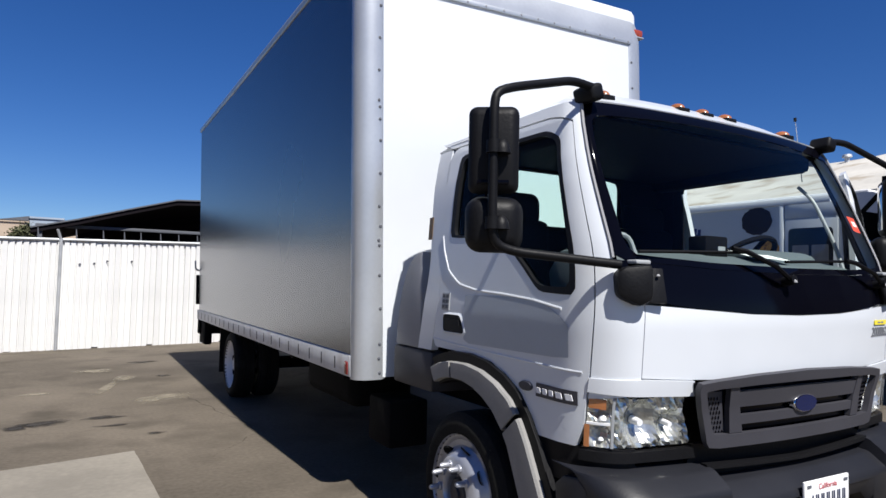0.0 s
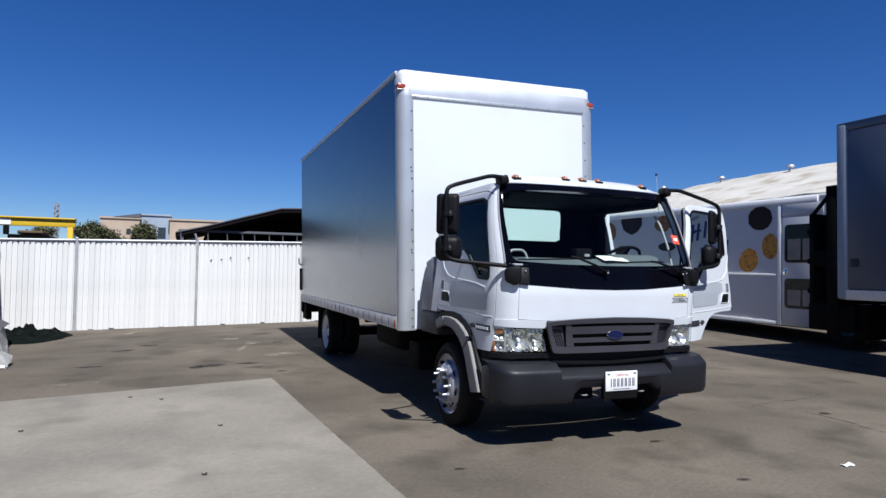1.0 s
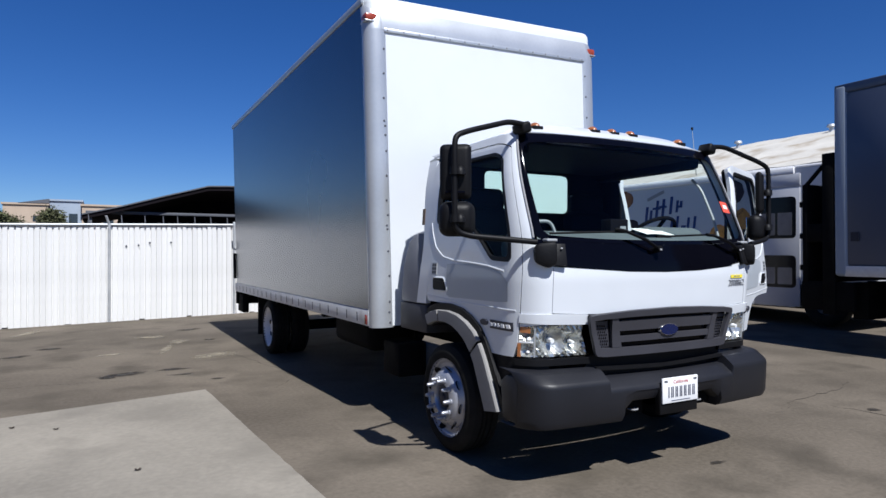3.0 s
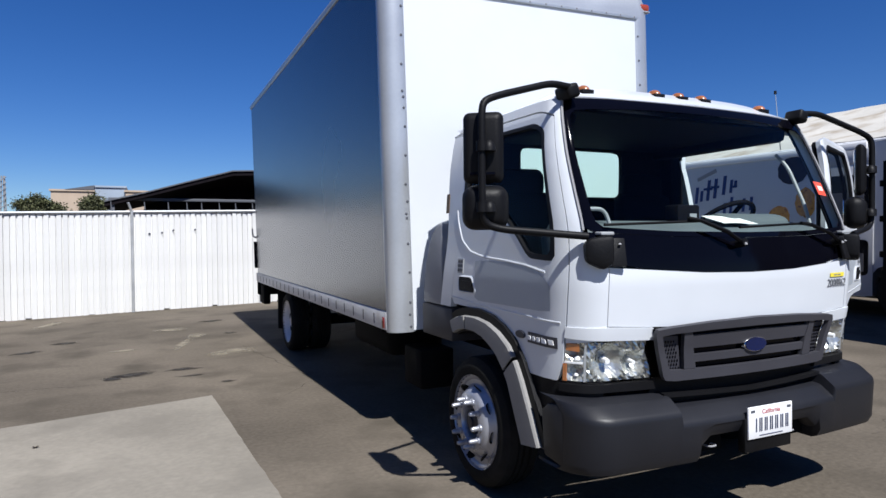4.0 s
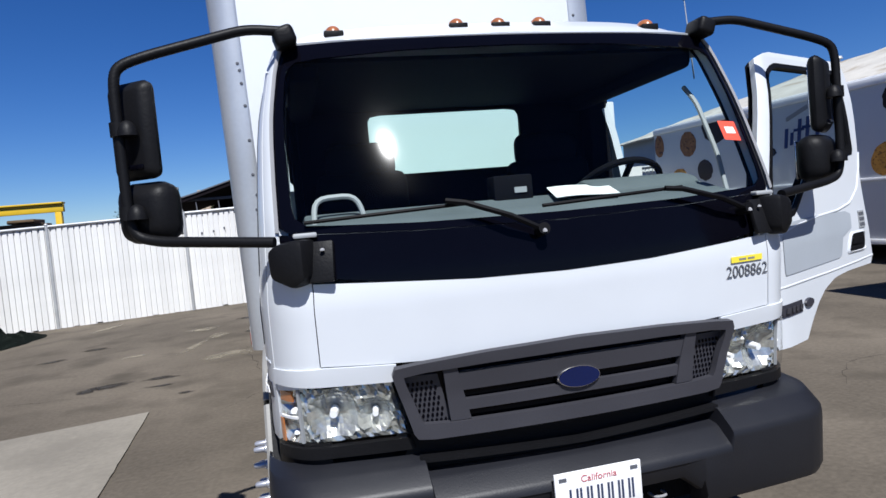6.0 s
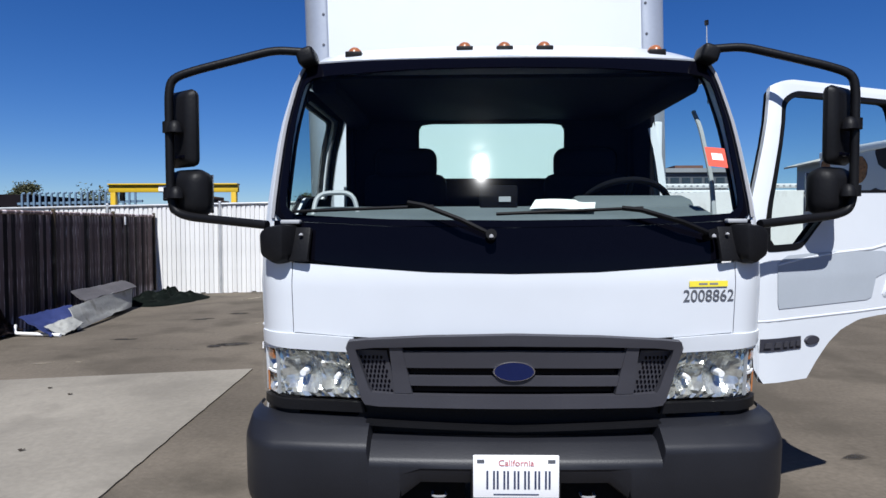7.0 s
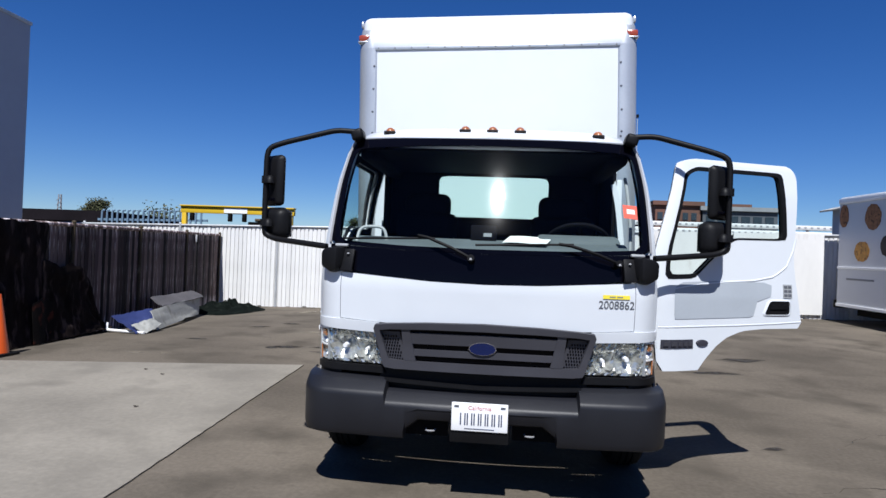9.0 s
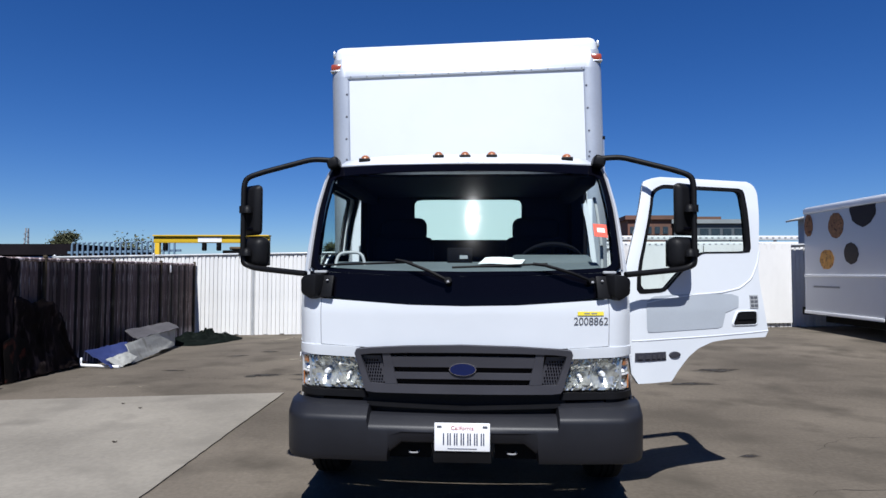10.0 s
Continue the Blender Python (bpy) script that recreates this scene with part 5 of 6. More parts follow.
white = slat_fence("fence_white", "white slatted chain-link fence across the yard", (-15.8, fence_y(-15.8)), (12.0, fence_y(12.0)), 1.99, 0.102, "slat", [0.54 + 2.46 * k for k in range(11)], 3, raised=(5,))
for x, z in ((-2.66, 1.52), (-2.43, 1.54), (-2.22, 1.59), (-1.81, 1.60)):
    b = bmesh.new()
    lathe(b, [(0.0, -0.004), (0.018, -0.004), (0.021, 0.004)], pose(x, fence_y(x) - 0.03, z, 0, 0, 90), 10)
    part("bolt_hole", b, "slate", white)
for x0, x1 in ((3.4, 5.48), (5.50, 7.58)):
    b = bmesh.new()
    prism(b, [(x0, fence_y(x0) - 0.075), (x1, fence_y(x1) - 0.075), (x1, fence_y(x1) - 0.05), (x0, fence_y(x0) - 0.05)], 0.10, 2.0, "z")
    for v in b.verts:
        v.co.z += ground_z(v.co.x, v.co.y)
    part("painted_panel", b, "oldwhite", white, "white-painted plain sheet with grime along its foot")
dark = slat_fence("fence_dark", "dark brown slatted fence with loose slats", DF0, DF1, 1.61, 0.098, "darkslat", [0.02, 2.1, 4.2, 6.3, 8.34], 5, base=lambda x, y: 0.006 * (y - 3.4), twist=16)

# board enclosure beside the dark fence
encl = thing("board_enclosure", "weathered brown board wall with green sticker", "wall", kind="structure")
p0, p1 = Vector((-6.04, 3.20, 0)), Vector((-9.2, 1.22, 0))
dv = (p1 - p0).normalized()
for k in range(6):
    a, c = p0 + dv * (0.62 * k + 0.006), p0 + dv * (0.62 * (k + 1) - 0.006)
    nrm = Vector((-dv.y, dv.x, 0)) * -0.03
    b = bmesh.new()
    prism(b, [(a.x, a.y), (c.x, c.y), (c.x + nrm.x, c.y + nrm.y), (a.x + nrm.x, a.y + nrm.y)], 0.03, 1.575 + 0.01 * (k % 2), "z", bev=0.004)
    part("board", b, "brownwall", encl)
b = cyl(bmesh.new(), (-6.02, 3.19, 0), (-6.02, 3.19, 1.61), 0.03, n=10)
dome(b, (-6.02, 3.19, 1.60), 0.034, 0.034, 0.03, 10, 3)
part("end_post", b, "brownwall", encl)
q = p0 + dv * 0.17
b = box(-0.09, 0.09, -0.004, 0.004, -0.06, 0.06)
bmesh.ops.transform(b, matrix=pose(q.x + 0.004, q.y - 0.006, 1.44, 0, 0, math.degrees(math.atan2(dv.y, dv.x))), verts=b.verts)
part("sticker", b, "greensign", encl)
b = bmesh.new()
a, c = p0 + dv * 0.0 + Vector((0.1, -0.15, 0)), p0 + dv * 3.6 + Vector((0.1, -0.15, 0))
prism(b, [(a.x, a.y), (c.x, c.y), (c.x - 0.1, c.y + 0.25), (a.x - 0.1, a.y + 0.25)], 0.0, 0.05, "z", bev=0.015)
part("concrete_kerb", b, "concrete", encl)

# tall grey building behind the dark fence
gb = thing("grey_building", "grey painted metal-clad building with wall lamp", "building", kind="structure")
GX, GY, GZ = -10.4, 9.48, 6.05
part("wall", box(GX - 9, GX, GY - 16, GY, 0, GZ), "greywall", gb)
part("roof_edge", box(GX - 9, GX + 0.03, GY - 16, GY + 0.03, GZ, GZ + 0.07, 0.01), "galv", gb)
pts = [(GX + 0.012, GY - 0.85, 0.3), (GX + 0.012, GY - 0.88, 4.2), (GX + 0.012, GY - 1.1, 4.42), (GX + 0.012, GY - 8, 4.42)]
part("panel_seam", tube(bmesh.new(), rounded(pts, 0.3, 6), 0.022, 6), "bluegrey", gb)
lampb = part("wall_lamp", box(GX, GX + 0.22, GY - 1.74, GY - 1.40, 5.58, 5.82, 0.04), "black", gb, "black wall lamp with pale lens")
part("lamp_lens", box(GX + 0.03, GX + 0.235, GY - 1.68, GY - 1.50, 5.56, 5.76, 0.02), "plate", lampb)
part("junction_box", box(GX, GX + 0.05, GY - 1.57, GY - 1.48, 5.15, 5.23, 0.01), "plate", gb)


# ---- things against the dark fence ----
def traffic_cone(x, y):
    c = thing("traffic_cone", "orange plastic traffic cone on the asphalt", "cone")
    part("cone_base", bx(bmesh.new(), x - 0.17, x + 0.17, y - 0.17, y + 0.17, 0.0, 0.03, 0.012), "black", c, "black rubber base")
    b = lathe(bmesh.new(), [(0.135, 0.028), (0.13, 0.05), (0.032, 0.70), (0.028, 0.715), (0.0, 0.715)], pose(x, y, 0) @ Matrix.Rotation(radians(-90), 4, "Y"), 24)
    part("cone_body", b, "cone", c)


traffic_cone(-5.77, 3.48)


def sheet(name, label, category, mat_name, corners, bend, thickness, seed, nx=16, ny=10):
    """A sagging sheet between four corners (near-left, near-right, far-right, far-left)."""
    c = [Vector(p) for p in corners]
    rows = []
    for j in range(ny + 1):
        g = j / ny
        row = []
        for i in range(nx + 1):
            f = i / nx
            p = (c[0] * (1 - f) + c[1] * f) * (1 - g) + (c[3] * (1 - f) + c[2] * f) * g
            p.z += bend * math.sin(f * math.pi * 1.5 + seed) * math.sin(g * math.pi) + 0.022 * noise.noise(Vector((f * 5, g * 5, seed))) + 0.028 * abs(noise.noise(Vector((f * 9, g * 7, seed + 3))))
            row.append(p)
        rows.append(row)
    b = thick(grid(bmesh.new(), rows), thickness)
    return tagged(part(name, b, mat_name), label, category)


sheet("cardboard_sheet", "dirty pale cardboard sheet leaning in a heap", "sheet", "tarpgrey", [(-5.50, 6.45, -0.05), (-6.06, 9.0, -0.04), (-6.24, 9.4, 0.30), (-5.68, 6.55, 0.25)], 0.05, 0.012, 2)
sheet("cardboard_sheet", "small pale sheet folded on blue tarpaulin", "sheet", "tarpgrey", [(-5.40, 6.01, -0.04), (-5.45, 6.53, 0.04), (-5.58, 6.47, 0.14), (-5.65, 5.98, 0.08)], 0.02, 0.01, 5)
sheet("tarpaulin", "blue tarpaulin lying slack on the asphalt", "tarpaulin", "tarpblue", [(-5.50, 5.88, -0.04), (-5.44, 6.33, -0.01), (-5.86, 6.93, 0.25), (-5.99, 5.98, 0.20)], 0.04, 0.008, 3)
sheet("rubber_mat", "dark grey mat draped over pale sheets", "mat", "matgrey", [(-5.92, 7.38, 0.26), (-6.10, 9.30, 0.29), (-6.45, 9.50, 0.39), (-6.27, 7.58, 0.39)], 0.03, 0.015, 4)
tagged(part("plastic_pipe", tube(bmesh.new(), rounded([(-5.40, 5.93, -0.02), (-6.12, 6.08, -0.02), (-6.12, 6.11, 0.09)], 0.05), 0.022, 8), "plate"), "white plastic pipe beside the blue tarpaulin", "pipe")


def heap(name, label, mat_name, cx, cy, rx, ry, h, seed):
    rows = []
    for j in range(15):
        row = []
        for i in range(29):
            f, a = j / 14, i * math.tau / 28
            x, y = math.cos(a) * f, math.sin(a) * f
            q = Vector((x * 2.5 + seed, y * 2.5, seed * 1.7))
            zz = h * (1 - f * f) * (0.65 + 0.9 * noise.noise(q) + 0.5 * noise.noise(q * 3)) if j < 14 else -0.02
            wob = 1 + 0.2 * noise.noise(Vector((math.cos(a) * 1.5, math.sin(a) * 1.5, seed)))
            row.append((cx + x * rx * wob, cy + y * ry * wob, ground_z(cx, cy) + max(-0.02, zz)))
        rows.append(row)
    b = grid(bmesh.new(), rows)
    bmesh.ops.remove_doubles(b, verts=b.verts, dist=0.002)
    return tagged(part(name, b, mat_name), label, "netting")


# thin dark wavy sheets hung over the near end of the dark fence
def dark_drape():
    drop = table([0, 1.36, 1.44, 1.7, 1.95, 2.3, 2.5, 2.66, 2.8, 3.12], [1.63, 1.62, 1.12, 1.0, 1.06, 0.98, 0.72, 0.40, 0.16, 0.03])
    a, d = Vector((*DF0, 0)), Vector((DF1[0] - DF0[0], DF1[1] - DF0[1], 0)).normalized()
    out = Vector((d.y, -d.x, 0))
    drape = thing("dark_drape", "dark sheets draped over the dark fence", "netting")
    # a full-height curtain and a lower swag that sags past it
    for name, u0, u1, gap in (("net_curtain", 0.0, 1.42, 0.075), ("net_swag", 1.30, 3.12, 0.11)):
        rows = []
        for j in range(25):
            row = []
            for i in range(46):
                u = u0 + (u1 - u0) * i / 45
                full = drop(min(u, 1.35)) if u0 == 0 else drop(max(u, 1.46))
                top = full - 0.02 + (0.04 if u0 == 0 else 0.08) * noise.noise(Vector((u * 5, 0, 3))) + 0.02 * noise.noise(Vector((u * 31, 0, 5)))
                h = j / 24
                q = Vector((u * 3, h * 4, 1))
                p = a + d * u + out * (gap + 0.035 * noise.noise(q) + 0.03 * noise.noise(q * 3) + 0.10 * (1 - h) ** 3)
                row.append((p.x, p.y, top * h))
            rows.append(row)
        part(name, thick(grid(bmesh.new(), rows), 0.006), "drapesheet", drape)
    b = bmesh.new()
    rows = []
    for j in range(9):
        row = []
        for i in range(7):
            u, h = 1.02 + 0.44 * i / 6 + 0.03 * noise.noise(Vector((i, j, 2))), 0.03 + 0.58 * j / 8 - 0.03 * abs(i - 3) + 0.04 * noise.noise(Vector((i, j, 7)))
            p = a + d * u + out * (0.20 - 0.05 * j / 8 + 0.02 * math.sin(i * 1.1))
            row.append((p.x, p.y, h if j else 0.0))
        rows.append(row)
    tagged(part("rusty_sheet", thick(grid(b, rows), 0.006), "rust"), "rusty steel sheet leaning on the dark drape", "sheet")


dark_drape()
# a pale rag caught on the far end of the dark fence
b = box(-0.035, 0.035, -0.006, 0.006, -0.16, 0.0, 0.004)
bmesh.ops.transform(b, matrix=pose(-6.66, 10.0, 1.60, 0, 4, 97), verts=b.verts)
part("rag", b, "plate", dark)
heap("fallen_net", "dark green netting heaped at the fence corner", "netting", -6.05, 10.40, 0.85, 0.95, 0.25, 3)


# ---- neighbouring box truck ----
def build_neighbour():
    t = thing("delivery_truck", "grey-blue box truck with raised black lift gate", "truck")
    X, Y, Z0, Z1 = 5.66, 2.30, 1.05, 3.59
    part("cargo_box", box(X + 0.01, X + 2.4, Y - 6.5, Y - 0.02, Z0, Z1 - 0.02), "truckside", t)
    for k in range(5):
        y1 = Y - 0.14 - k * 1.25
        part("side_panel", box(X - 0.002, X + 0.012, y1 - 1.24, y1 - 0.006, Z0 + 0.14, Z1 - 0.12, 0.002), "truckside", t)
    part("corner_post", box(X - 0.016, X + 0.16, Y - 0.17, Y + 0.02, Z0 - 0.02, Z1 + 0.02, 0.05, 5), "bluegrey", t)
    part("corner_post", box(X + 2.28, X + 2.41, Y - 0.13, Y + 0.02, Z0 - 0.02, Z1 + 0.02, 0.03, 3), "alu", t)
    part("upper_rail", box(X - 0.012, X + 2.41, Y - 6.5, Y, Z1 - 0.10, Z1 + 0.02, 0.012), "truckside", t)
    part("lower_rail", box(X - 0.014, X + 0.02, Y - 6.5, Y - 0.12, Z0 - 0.02, Z0 + 0.12, 0.006), "alurail", t)
    part("inspection_sticker", box(X - 0.016, X - 0.012, Y - 0.30, Y - 0.20, 1.50, 1.62), "ink", t)
    gate = part("lift_gate", box(X + 0.05, X + 2.35, Y + 0.42, Y + 0.50, 0.92, 2.32, 0.01), "chassis", t)
    part("gate_frame", box(X + 0.02, X + 0.12, Y + 0.03, Y + 0.20, 0.5, 2.72, 0.01), "chassis", t)
    part("gate_frame", box(X + 2.28, X + 2.38, Y + 0.03, Y + 0.20, 0.5, 2.72, 0.01), "chassis", t)
    for z in (1.1, 1.55, 2.0):
        part("gate_rib", box(X + 0.08, X + 2.3, Y + 0.50, Y + 0.56, z, z + 0.08, 0.01), "chassis", gate)
    part("gate_arm", box(X + 0.05, X + 0.15, Y - 0.2, Y + 0.52, 0.55, 0.95, 0.02), "chassis", t)
    part("gate_chain", cyl(bmesh.new(), (X + 0.08, Y + 0.1, 2.68), (X + 0.08, Y + 0.46, 2.3), 0.03, n=8), "chassis", t)
    part("gate_bracket", box(X + 0.02, X + 0.12, Y + 0.2, Y + 0.42, 1.5, 1.75, 0.02), "chassis", t)
    part("chassis_frame", bx(bx(bmesh.new(), X + 0.75, X + 0.85, Y - 8, Y, 0.6, 0.95), X + 1.55, X + 1.65, Y - 8, Y, 0.6, 0.95), "chassis", t)
    part("under_guard", box(X + 0.2, X + 2.2, Y - 0.3, Y - 0.1, 0.45, 0.95, 0.02), "chassis", t)
    for dx in (0.02, 0.30, 1.83, 2.11):
        b = lathe(bmesh.new(), [(0.2, 0), (0.26, -0.01), (0.40, 0.0), (0.48, 0.04), (0.5, 0.09), (0.5, 0.17), (0.48, 0.22), (0.40, 0.26), (0.26, 0.27), (0.2, 0.26)], pose(X + dx, Y - 1.3, 0.5), 32)
        w = part("wheel", b, "rubber", t)
        part("rim", lathe(bmesh.new(), [(0.26, 0.005), (0.24, 0.06), (0.12, 0.10), (0.10, 0.04), (0, 0.04)], pose(X + dx, Y - 1.3, 0.5), 24), "rim", w)


build_neighbour()


# ---- food van with printed sides ----
def build_van():
    v = thing("step_van", "pale grey step van printed with baked goods", "van")
    v.matrix_world = pose(7.99, 3.0, 0.058, 0.4, 0, 2.6)
    # local: x 0 is the near side, y from the nose
    L, W, Z0, Z1 = 8.60, 2.35, 0.30, 2.82
    b = bmesh.new()
    prof = [(0.05, 0.55), (0.0, 0.95), (0.12, 1.45), (0.45, 2.55), (0.62, Z1 - 0.06), (0.75, Z1), (L - 0.05, Z1), (L, Z1 - 0.06), (L, 0.44), (4.9, 0.44), (4.9, Z0), (1.35, Z0), (1.30, 0.62), (1.18, 0.78), (0.95, 0.88), (0.70, 0.88), (0.47, 0.78), (0.36, 0.62), (0.32, 0.5)]
    prism(b, prof, 0.012, W, "x")
    part("body", b, "vanside", v)
    part("roof_rail", box(-0.02, 0.06, 1.35, L, Z1 - 0.10, Z1 + 0.02, 0.015), "vanroof", v)
    part("roof_panel", box(0.02, W, 0.8, L - 0.02, Z1 + 0.002, Z1 + 0.05, 0.02), "vanroof", v)
    part("belt_rail", box(-0.012, 0.012, 2.22, L, 1.28, 1.33, 0.006), "vanroof", v)
    part("door_post", box(-0.014, 0.012, 2.12, 2.20, Z0, Z1 - 0.1, 0.008), "vanroof", v)
    part("skirt_rail", box(-0.012, 0.012, 2.22, 4.9, Z0, Z0 + 0.08, 0.006), "vanroof", v)
    part("skirt_rail", box(-0.012, 0.012, 5.92, L, 0.44, 0.51, 0.006), "vanroof", v)
    door = part("sliding_door", box(-0.008, 0.012, 1.24, 2.10, Z0 + 0.02, 2.46, 0.006), "vanside", v)
    for z0, z1 in ((1.55, 2.31), (0.65, 1.24)):
        b = bmesh.new()
        lp = round_loop([(1.31, z0), (2.04, z0), (2.04, z1), (1.31, z1)], 0.09, 5)
        prism(b, lp, -0.014, -0.007, "x")
        part("door_window", b, "vanwin", door)
        for y0 in (1.38, 1.70):
            b = bmesh.new()
            prism(b, round_loop([(y0, z0 + 0.06), (y0 + 0.27, z0 + 0.06), (y0 + 0.27, z0 + (z1 - z0) * 0.62), (y0, z0 + (z1 - z0) * 0.62)], 0.02, 3), -0.017, -0.0145, "x")
            part("window_pane", b, "vanglow", door, "pane showing the grey-beige cabin")
    part("door_handle", box(-0.03, -0.008, 2.0, 2.06, 1.30, 1.42, 0.006), "chrome", door)
    part("header_panel", box(-0.006, 0.012, 1.24, 2.10, 2.50, Z1 - 0.1, 0.004), "vanside", v)
    for y in (0.82, 5.46):
        bb = lathe(bmesh.new(), [(0.2, 0), (0.26, -0.01), (0.34, 0.0), (0.39, 0.03), (0.40, 0.07), (0.40, 0.17), (0.39, 0.22), (0.2, 0.24)], pose(0.02, y, 0.40), 32)
        w = part("wheel", bb, "rubber", v)
        part("rim", lathe(bmesh.new(), [(0.255, 0.0), (0.24, 0.03), (0.17, 0.02), (0.11, 0.0), (0.10, 0.05), (0, 0.05)], pose(0.01, y, 0.40), 24), "chrome", w)
    bb = bmesh.new()
    prism(bb, [(5.0, 0.436), (5.92, 0.436), (5.86, 0.66), (5.71, 0.82), (5.46, 0.88), (5.21, 0.82), (5.06, 0.66)], -0.004, 0.013, "x")
    part("rear_arch", bb, "chassis", v)
    part("under_body", box(0.3, W - 0.2, 0.6, L - 0.3, 0.26, 0.6), "chassis", v)
    part("rear_bumper", box(0.0, W, L, L + 0.12, 0.40, 0.58, 0.02), "chassis", v)
    # printed motifs
    def blob(name, m, y, z, ry, rz, half=False, seed=0, turn=0.0):
        rnd = random.Random(seed)
        b = bmesh.new()
        pts = []
        for i in range(28):
            a = i * math.tau / 28
            q = Vector((ry * math.cos(a) * (1 + rnd.uniform(-0.06, 0.06)), rz * math.sin(a) * (1 + rnd.uniform(-0.06, 0.06))))
            if half:
                q.y = min(q.y, rz * 0.25)
            q.rotate(Matrix.Rotation(turn, 2))
            pts.append((y + q.x, z + q.y))
        prism(b, pts, 0.004, 0.0125, "x")
        part(name, b, m, v, "printed picture of baked goods")
    for i, (m, y, z, ry, rz, half, turn) in enumerate((
            ("cookiedark", 2.62, 2.48, 0.29, 0.25, False, 0.0), ("cookiegold", 2.38, 1.89, 0.19, 0.26, False, 0.0), ("cookiegold", 2.90, 1.60, 0.22, 0.26, False, 0.4),
            ("cookiebrown", 5.40, 2.51, 0.27, 0.20, False, 0.0), ("cookiedark", 5.25, 1.94, 0.28, 0.11, False, 0.0), ("cookiedark", 6.52, 2.66, 0.40, 0.36, True, 0.0),
            ("cookiebrown", 7.40, 2.38, 0.27, 0.27, False, -0.5), ("cookiebrown", 8.42, 2.45, 0.17, 0.25, False, 0.0), ("cookiegold", 7.74, 1.66, 0.26, 0.22, False, 0.0),
            ("cookiedark", 6.90, 1.77, 0.23, 0.22, False, 0.5))):
        blob("printed_motif", m, y, z, ry, rz, half, i + 1, turn)
    # brand wording as plain leaning strokes, rising to the rear of the van
    def stroke(y, z, w, h):
        lean = 0.12 * h
        part("wordmark_stroke", prism(bmesh.new(), [(y - w + lean, z - h), (y + w + lean, z - h), (y + w - lean, z + h), (y - w - lean, z + h)], 0.003, 0.0125, "x"), "navy", v)
    for y, z, w, h in ((4.73, 2.14, 0.035, 0.17), (4.61, 2.12, 0.032, 0.11), (4.44, 2.23, 0.035, 0.21), (4.27, 2.26, 0.035, 0.20), (4.06, 2.31, 0.035, 0.19), (3.90, 2.28, 0.03, 0.13), (3.80, 2.33, 0.03, 0.06),
                       (4.45, 2.26, 0.11, 0.025), (4.28, 2.29, 0.10, 0.025), (3.85, 2.27, 0.08, 0.022),
                       (4.05, 1.84, 0.032, 0.12), (3.90, 1.90, 0.03, 0.17), (3.74, 1.84, 0.06, 0.025), (3.62, 1.90, 0.03, 0.13), (3.46, 1.92, 0.03, 0.13)):
        stroke(y, z, w, h)
    part("small_print", prism(bmesh.new(), [(4.70, 2.43), (4.72, 2.50), (4.26, 2.66), (4.24, 2.59)], 0.003, 0.0125, "x"), "greycon", v)
    part("small_print", box(0.003, 0.0125, 7.3, 8.25, 1.04, 1.08), "greycon", v)


build_van()


# ---- beyond the yard ----
def build_shed():
    s = thing("long_shed", "long shed with pale weathered roof and vents", "building", kind="structure")
    X, E, R = 11.6, 3.52, 5.05
    part("wall", box(X, X + 8, -6, 20.0, 0, E), "bluegrey", s)
    rows = []
    for j in range(60):
        y = -6.3 + j * 26.6 / 59
        top = R - 0.32 * smooth01((y - 14.5) / 6)
        rows.append([(X - 0.3 + 4.9 * i / 10, y, E - 0.08 + (top - E + 0.1) * i / 10 + 0.06 * noise.noise(Vector((i * 0.9, y * 0.9 + i * 0.5, 2))) + 0.025 * noise.noise(Vector((i * 1.7, y * 2.3, 6)))) for i in range(11)])
    part("roof", thick(grid(bmesh.new(), rows), 0.06), "roofing", s)
    part("roof_back", thick(grid(bmesh.new(), [[(X + 4.6 + 4.0 * i, y, R - 0.32 * smooth01((y - 14.5) / 6) - (R - E) * i) for i in range(2)] for y in (-6.3, 14.0, 16.0, 18.0, 20.3)]), 0.06), "roofing", s)
    part("gable", prism(bmesh.new(), [(X, E), (X + 8, E), (X + 4.6, R - 0.42)], 19.95, 20.0, "y"), "bluegrey", s)
    for y in (2.0, 5.0, 8.2, 11.3, 14.3, 17.5):
        b = cyl(bmesh.new(), (X + 4.2, y, R - 0.6), (X + 4.2, y, R + 0.03), 0.065, n=12)
        cyl(b, (X + 4.2, y, R + 0.03), (X + 4.2, y, R + 0.10), 0.13, 0.11, n=12)
        part("roof_vent", b, "galv", s)


def far_block(name, label, x0, x1, y0, y1, z, mat_name, wins=(), roof=None, lean=None):
    f = thing(name, label, "building", kind="structure")
    part("wall", box(x0, x1, y0, y1, 0, z), mat_name, f)
    part("roof", box(x0 - 0.3, x1 + 0.3, y0 - 0.3, y1 + 0.3, z, z + 0.4), roof or mat_name, f)
    if lean:
        part("sloped_roof", prism(bmesh.new(), [(lean[0], z + 0.4), (x1 + 0.2, z + 0.4), (x1 + 0.2, lean[1])], y0 - 0.4, y1, "y"), "slate", f)
    for wx, wz, ww, wh in wins:
        part("window", box(wx, wx + ww, y0 - 0.1, y0 + 0.2, wz, wz + wh), "window", f)
    return f


